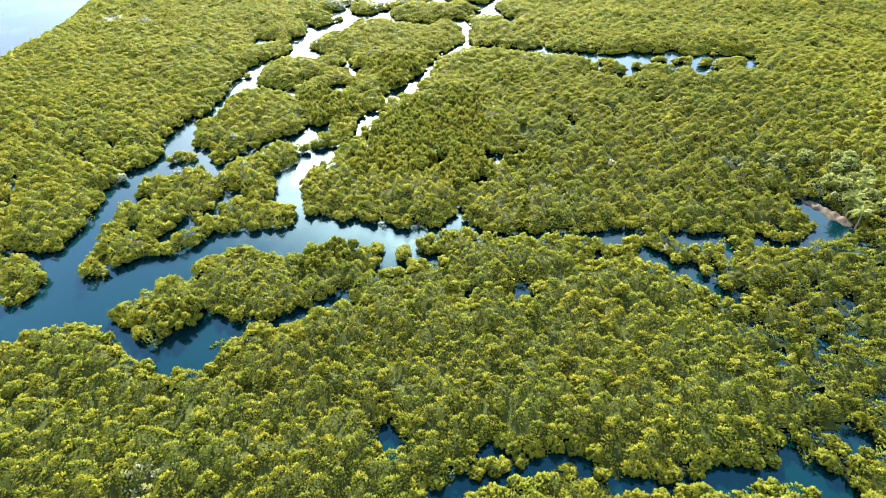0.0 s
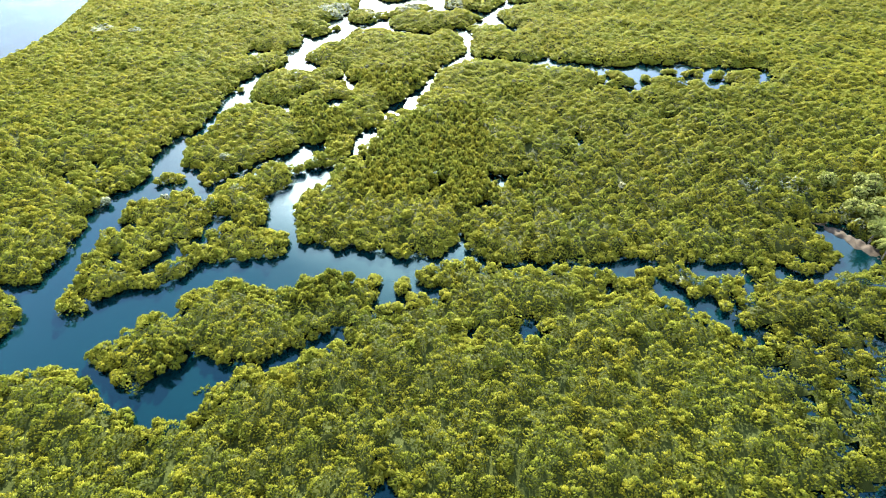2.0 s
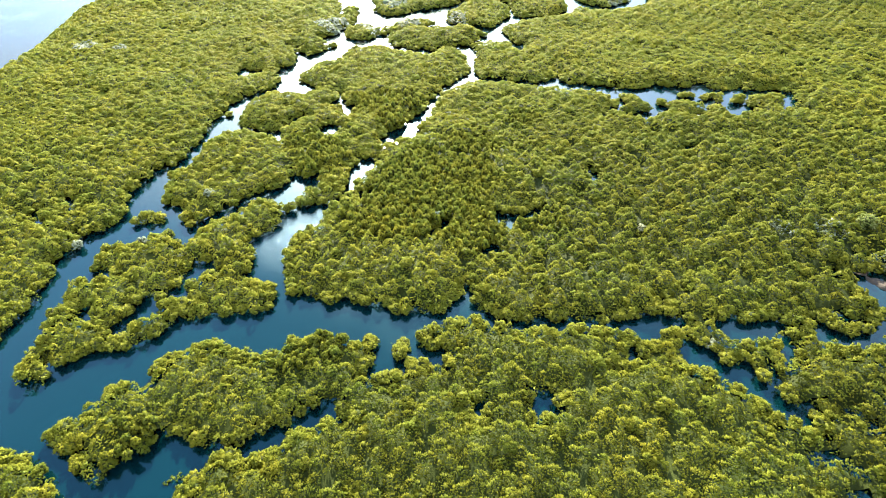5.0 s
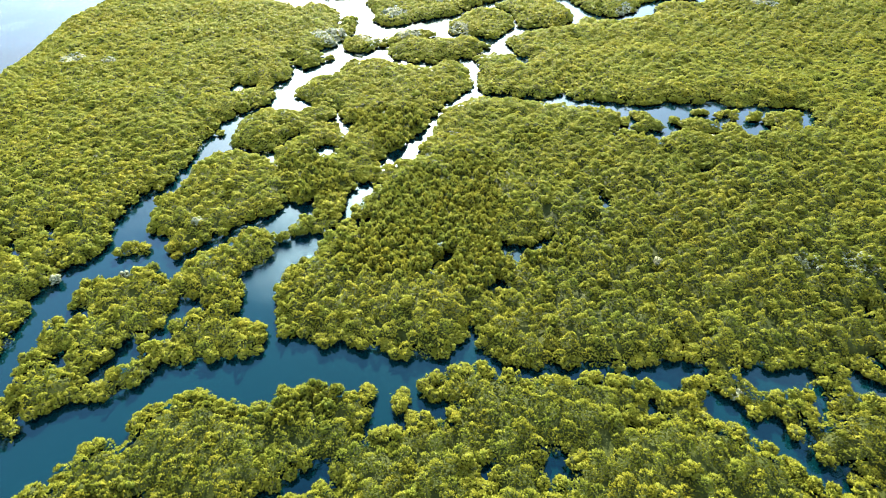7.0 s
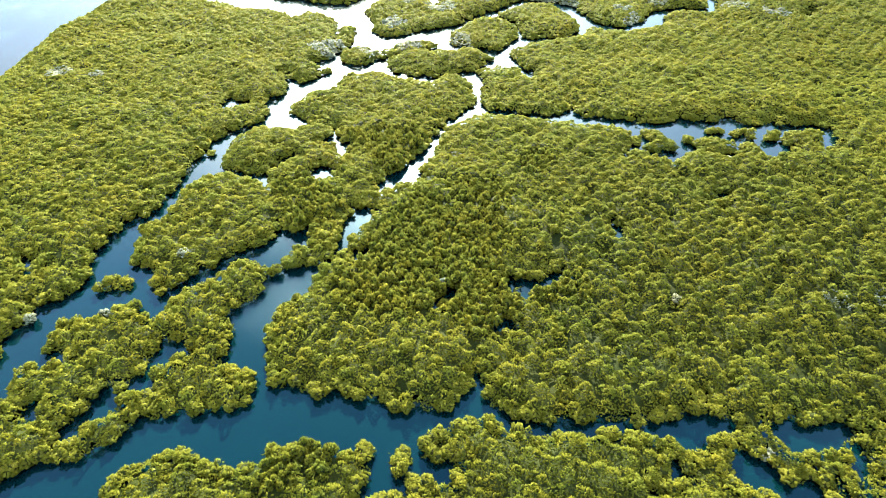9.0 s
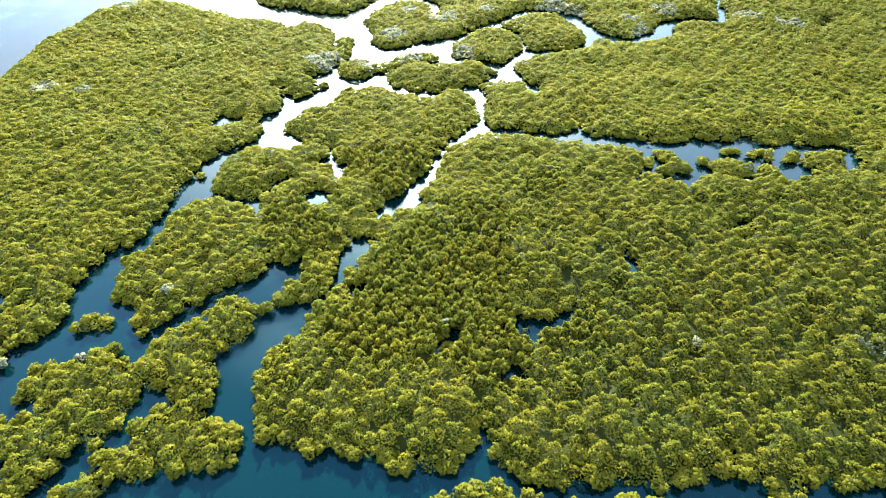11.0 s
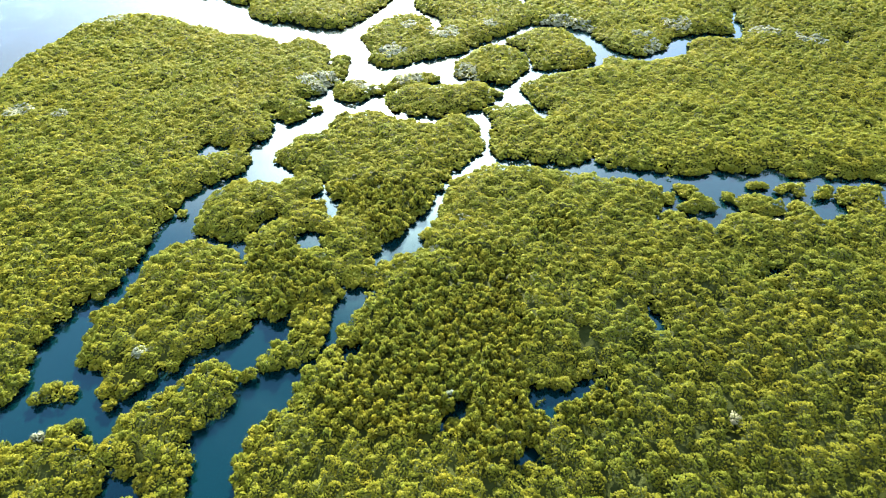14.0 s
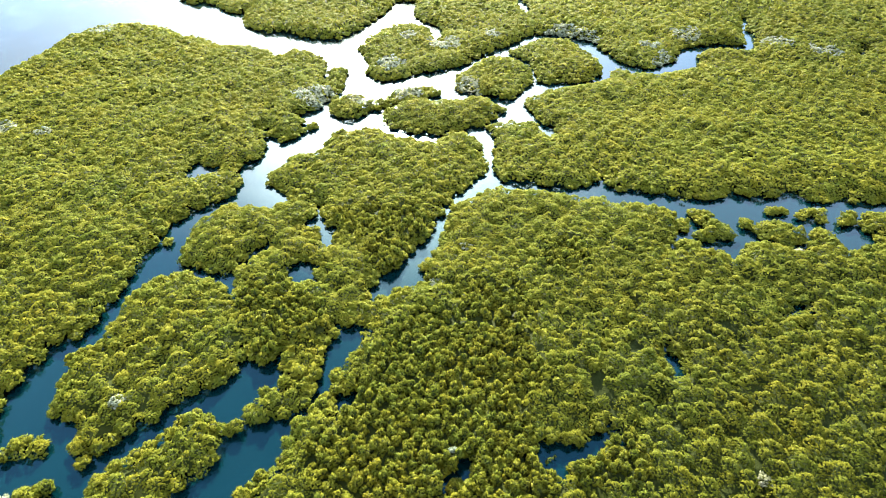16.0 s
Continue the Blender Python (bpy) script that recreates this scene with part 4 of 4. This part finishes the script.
# sprigs of the closed canopy
for y0, y1, step in ((-52, 31, 1.3), (31, 180, 0.44), (180, 235, 0.52), (235, 300, 0.68), (300, 360, 0.92), (360, 436, 1.2)):
    w = float(half_width(np.array(y1)))
    row, col = np.arange(y0, y1, step * 0.866), np.arange(-w, w, step)
    x, y = np.meshgrid(col, row)
    x = x + (np.arange(len(row)) % 2)[:, None] * step / 2
    x, y = (x + rng.uniform(-0.35, 0.35, x.shape) * step).ravel(), (y + rng.uniform(-0.35, 0.35, y.shape) * step).ravel()
    d = shore_distance(x, y)
    ok = (d > 0.7) & (np.abs(x) < half_width(y)) & ~near_spots(x, y, SLIM_STANDS)
    ok &= ~(near_spots(x, y, LOOSE_STANDS) & (at(canopy, x, y) < 0.8))
    # crowns stand apart: sprigs left out so the dark sheet shows as shade
    ok &= (at(bump, x, y) > gap) | (d < 2.5) | (y > 185)
    x, y = x[ok], y[ok]
    nor = np.stack([-at(slope_x, x, y), -at(slope_y, x, y), np.full(len(x), 1.4)], -1)
    nor /= np.linalg.norm(nor, axis=1, keepdims=True)
    p = np.stack([x, y, at(canopy, x, y) + rng.uniform(-0.3, 0.25, len(x)) * step], -1)
    co, q = sprigs(p, nor, np.interp(y, [90, 170], [0.56, 0.74]) * step, np.interp(y, [90, 170, 240], [0.95, 0.65, 0.5]) * step, rng, np.interp(y, [70, 150, 210], [0.12, 0.3, 0.2]))
    pale = near_spots(x, y, GREY_SPOTS) & (rng.uniform(size=len(x)) < np.where(y > 200, 0.8, 0.4))
    i = np.clip(((x - X0) / CELL).astype(int), 0, NX - 1)
    j = np.clip(((y - Y0) / CELL).astype(int), 0, NY - 1)
    add(co, q, np.repeat(pale.astype(int), 5), np.repeat(zone(x, y), 5), np.repeat(tone[j, i], 8))

# shore trees, bushes standing out of the canopy, and the slim stands
edge, edge_d = scatter(1.9, 0.3, 1.7, 12)
bush, bush_d = scatter(9.5, 2.0, 99, 13)
slim, slim_d = scatter(1.5, 0.6, 99, 14)
ok = near_spots(slim[:, 0], slim[:, 1], SLIM_STANDS) & (rng.uniform(size=len(slim)) < 0.9)
slim, slim_d = slim[ok], slim_d[ok]
ok = ~near_spots(bush[:, 0], bush[:, 1], SLIM_STANDS)
bush, bush_d = bush[ok], bush_d[ok]
place = np.concatenate([edge, bush, slim])
depth = np.concatenate([edge_d, bush_d, slim_d])
sort = np.concatenate([np.zeros(len(edge), int), np.ones(len(bush), int), np.full(len(slim), 2)])
count = len(place)
px, py = place[:, 0], place[:, 1]
radius = np.choose(sort, [np.minimum(rng.uniform(1.3, 2.0, count), depth + np.where(py > 200, 0.9, 0.8)), rng.uniform(1.1, 1.9, count), rng.uniform(0.85, 1.3, count)])
top = np.choose(sort, [rng.uniform(1.7, 2.9, count) * np.interp(py, [165, 230], [1.0, 0.68]), at(canopy, px, py) + rng.uniform(0.1, 0.6, count), rng.uniform(3.0, 4.9, count)])
turn = rng.uniform(0, math.tau, count)
kind = rng.randint(0, 8, count)
grey = (rng.uniform(size=count) < 0.002) | (near_spots(px, py, GREY_SPOTS) & (rng.uniform(size=count) < np.where(py > 200, 0.8, 0.4)))


def shape_of(i):
    if sort[i] == 2:
        return SLIM[kind[i]]
    return (NEAR if py[i] < 170 else MIDDLE if py[i] < 240 else FAR)[kind[i]]


def half_height(i):
    return (0.5 * top[i], 0.62 * radius[i], 0.22 * top[i] + 0.5)[sort[i]]


# the shore trees along the main river are things of their own
own = np.flatnonzero((sort == 0) & (py > 90) & (py < 165) & (np.abs(px) < 95))
own = own[np.argsort(py[own])][:300]
is_own = np.zeros(count, bool)
is_own[own] = True
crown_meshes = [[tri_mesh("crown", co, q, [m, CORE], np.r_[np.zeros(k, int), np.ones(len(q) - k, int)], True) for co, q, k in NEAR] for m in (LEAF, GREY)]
trunk_mesh = tri_mesh("trunk", TRUNK[0], TRUNK[1], [BARK])
for i in own:
    tree = new("mangrove_tree")
    tree.empty_display_size = 0.3
    tree.location = (px[i], py[i], 0)
    tagged(tree, "pale grey-green mangrove tree standing in tidal water" if grey[i] else "yellow-green rounded mangrove tree at the water's edge", "tree", "mangroves along the river")
    t = new("trunk", trunk_mesh)
    t.parent = tree
    t.scale = (top[i], top[i], top[i])
    t.rotation_euler = (0, 0, turn[i])
    c = new("crown", crown_meshes[int(grey[i])][kind[i]])
    c.parent = tree
    c.location = (0, 0, top[i] * 0.5)
    c.scale = (radius[i], radius[i], half_height(i))
    c.rotation_euler = (0, 0, turn[i])

for i in np.flatnonzero(~is_own):
    co, q, k = shape_of(i)
    c, s = math.cos(turn[i]) * radius[i], math.sin(turn[i]) * radius[i]
    h = half_height(i)
    co = co @ np.array([[c, s, 0], [-s, c, 0], [0, 0, h]]) + np.array([px[i], py[i], top[i] - h])
    z = int(zone(px[i], py[i]))
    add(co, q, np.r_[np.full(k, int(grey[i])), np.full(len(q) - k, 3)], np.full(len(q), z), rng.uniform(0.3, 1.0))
    if sort[i] == 0 and py[i] < 180:
        add(TRUNK[0] * top[i] + np.array([px[i], py[i], 0]), TRUNK[1], np.full(len(TRUNK[1]), 2), np.full(len(TRUNK[1]), z))

# inner-foliage sheet under the leaf carpet, shade painted dark, on a coarse grid
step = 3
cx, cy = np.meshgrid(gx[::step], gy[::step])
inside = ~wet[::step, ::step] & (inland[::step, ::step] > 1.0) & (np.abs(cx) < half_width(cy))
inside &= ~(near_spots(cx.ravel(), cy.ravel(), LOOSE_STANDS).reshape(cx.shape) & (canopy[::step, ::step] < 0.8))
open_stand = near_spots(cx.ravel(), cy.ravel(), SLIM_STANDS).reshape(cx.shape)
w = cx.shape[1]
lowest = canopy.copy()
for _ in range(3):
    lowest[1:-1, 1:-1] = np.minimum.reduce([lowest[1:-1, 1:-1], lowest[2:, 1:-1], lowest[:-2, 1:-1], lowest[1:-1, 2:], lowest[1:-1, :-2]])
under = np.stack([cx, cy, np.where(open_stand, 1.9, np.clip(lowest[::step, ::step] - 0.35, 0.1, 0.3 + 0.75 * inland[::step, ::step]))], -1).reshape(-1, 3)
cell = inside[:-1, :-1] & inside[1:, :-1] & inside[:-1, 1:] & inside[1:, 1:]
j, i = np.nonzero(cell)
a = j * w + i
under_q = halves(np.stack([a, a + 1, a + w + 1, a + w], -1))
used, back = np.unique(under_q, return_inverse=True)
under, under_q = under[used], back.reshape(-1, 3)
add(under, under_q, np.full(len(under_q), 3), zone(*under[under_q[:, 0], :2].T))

base = np.cumsum([0] + [len(c) for c in cos])
all_co = np.concatenate(cos)
all_q = np.concatenate([q + b for q, b in zip(quads, base)])
all_i, all_z, all_t = np.concatenate(index), np.concatenate(zones), np.concatenate(tones)
# greener stands on the right; the last dims near-bank colour, making up for haze
GREEN_DIM_STANDS = [(66, 168, 46, 0.8), (95, 140, 34, 0.95), (40, 140, 30, 0.55), (100, 190, 40, 0.75), (88, 96, 26, 1.0), (80, 68, 20, 0.9), (110, 116, 24, 1.0), (200, 330, 80, 0.9), (-5, 66, 52, 0.42)]
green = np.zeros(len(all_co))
for sx, sy, sr, deep in GREEN_DIM_STANDS:
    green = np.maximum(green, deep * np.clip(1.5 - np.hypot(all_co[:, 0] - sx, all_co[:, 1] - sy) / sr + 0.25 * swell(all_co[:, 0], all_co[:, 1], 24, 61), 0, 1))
for z, (name, label) in enumerate((
        ("near_mangrove_forest", "dense yellow-green mangrove canopy on the near bank of the river"),
        ("left_shore_forest", "closed yellow-green mangrove canopy between the river and the sea"),
        ("middle_mangrove_forest", "yellow-green mangrove canopy cut by narrow blue creeks"),
        ("far_mangrove_forest", "distant mangrove canopy round the lagoon with pale grey crowns on its shores"))):
    q = all_q[all_z == z]
    used, back = np.unique(q, return_inverse=True)
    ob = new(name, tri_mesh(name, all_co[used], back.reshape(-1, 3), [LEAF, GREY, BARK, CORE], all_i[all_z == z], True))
    for layer, values in (("tree_tone", all_t), ("green_dim_stand", green)):
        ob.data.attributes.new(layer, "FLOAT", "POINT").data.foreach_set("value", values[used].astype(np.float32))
    tagged(ob, label, "forest", kind="stuff")


# ---- palms behind the mud bank ----
def palm_frond(length, seed):
    """A drooping frond: a rib with narrow leaflets on both sides."""
    r = np.random.RandomState(seed)
    co, faces = [], []
    for k in range(18):
        f = k / 17
        x, z = length * f, length * (0.35 * f - 0.62 * f * f)
        reach = length * 0.26 * math.sin(math.pi * min(1, 0.15 + f * 0.85)) + 0.08
        for s in (-1, 1):
            b = len(co)
            co += [(x, 0, z), (x + 0.19, 0, z + 0.02), (x + 0.28 * reach + 0.1, s * reach, z - 0.35 * reach + r.uniform(-0.05, 0.05))]
            faces.append((b, b + 1, b + 2))
    b = len(co)
    for k in range(6):
        f = k / 5
        x, z = length * f, length * (0.35 * f - 0.62 * f * f)
        w_ = 0.05 * (1 - 0.8 * f)
        co += [(x, -w_, z), (x, w_, z + 0.01)]
        if k:
            q = b + 2 * k
            faces += [(q - 2, q - 1, q + 1), (q - 2, q + 1, q)]
    return np.array(co), np.array(faces)


def palm_stem(height):
    co, faces = [], []
    for k in range(9):
        f = k / 8
        for s in range(8):
            a = math.tau * s / 8
            r = (0.17 - 0.07 * f) * (1.12 if k % 2 else 1.0)
            co.append((0.5 * f * f + r * math.cos(a), r * math.sin(a), height * f - 0.4))
    for k in range(8):
        for s in range(8):
            t = (s + 1) % 8
            faces.append((k * 8 + s, k * 8 + t, k * 8 + 8 + t, k * 8 + 8 + s))
    return np.array(co), halves(faces)


PALM = foliage("palm_fronds", [(0.0, (0.062, 0.078, 0.018)), (1.0, (0.115, 0.128, 0.036))], ((0.9, 0.95, 0.9), (1.1, 1.05, 0.9)), 0.3)
frond_mesh = tri_mesh("frond", *palm_frond(2.9, 5), [PALM])
stem_mesh = tri_mesh("trunk", *palm_stem(6.3), [BARK], smooth=True)
for n, (x, y) in enumerate([(109.5, 124), (109, 117.4), (117, 131)]):
    palm = new("palm_tree")
    palm.location, palm.rotation_euler = (x, y, 0), (0, 0, 2.1 * n)
    tagged(palm, "tall palm with arching pale green fronds above the mangroves", "palm", "palms behind the mud bank")
    new("trunk", stem_mesh).parent = palm
    for k in range(13):
        frond = new("frond", frond_mesh)
        frond.parent = palm
        frond.location = (0.5, 0, 5.85)
        frond.rotation_euler = (0, radians(-38 + (k % 3) * 27), k * 2.4)
        frond.scale = (0.95 + 0.12 * (k % 3),) * 3

# ---- broad-leaved trees behind the mud bank ----
GOLD = foliage("yellowing_leaves", [(0.0, (0.19, 0.16, 0.012)), (1.0, (0.27, 0.23, 0.03))], ((0.95, 0.95, 0.9), (1.08, 1.05, 0.95)))
BROAD = foliage("broad_leaves", [(0.0, (0.095, 0.112, 0.024)), (0.7, (0.15, 0.165, 0.045)), (1.0, (0.22, 0.23, 0.09))], ((0.9, 0.95, 0.9), (1.1, 1.05, 0.95)))
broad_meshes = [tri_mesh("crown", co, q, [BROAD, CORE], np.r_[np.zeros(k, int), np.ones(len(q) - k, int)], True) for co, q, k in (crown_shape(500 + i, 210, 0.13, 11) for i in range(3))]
gold_mesh = broad_meshes[0].copy()
gold_mesh.materials[0] = GOLD
spots = [(x + random.uniform(-1.6, 1.6) + 2.5 * (j % 2), y + random.uniform(-1.6, 1.6)) for j, y in enumerate(range(106, 148, 5)) for x in (110.5, 116.5, 122.5)]
for n, (x, y) in enumerate(p for p in spots if p[0] - 104.2 + 0.33 * (p[1] - 124) > 4.5):
    tree = new("broadleaf_tree")
    gold = abs(x - 119) < 3 and abs(y - 132) < 3.5
    height, wide = random.uniform(4.8, 6.6), random.uniform(2.2, 3.2)
    tree.location, tree.rotation_euler = (x, y, 0), (0, 0, random.uniform(0, 6.28))
    tagged(tree, "yellowing broad-leaved tree among the palms" if gold else "mid-green broad-leaved tree behind the mud bank", "tree", "trees behind the mud bank")
    t = new("trunk", trunk_mesh)
    t.parent, t.scale = tree, (height, height, height)
    c = new("crown", gold_mesh if gold else broad_meshes[n % 3])
    c.parent, c.location, c.scale = tree, (0, 0, height - 0.8 * wide), (wide, wide, 0.85 * wide)
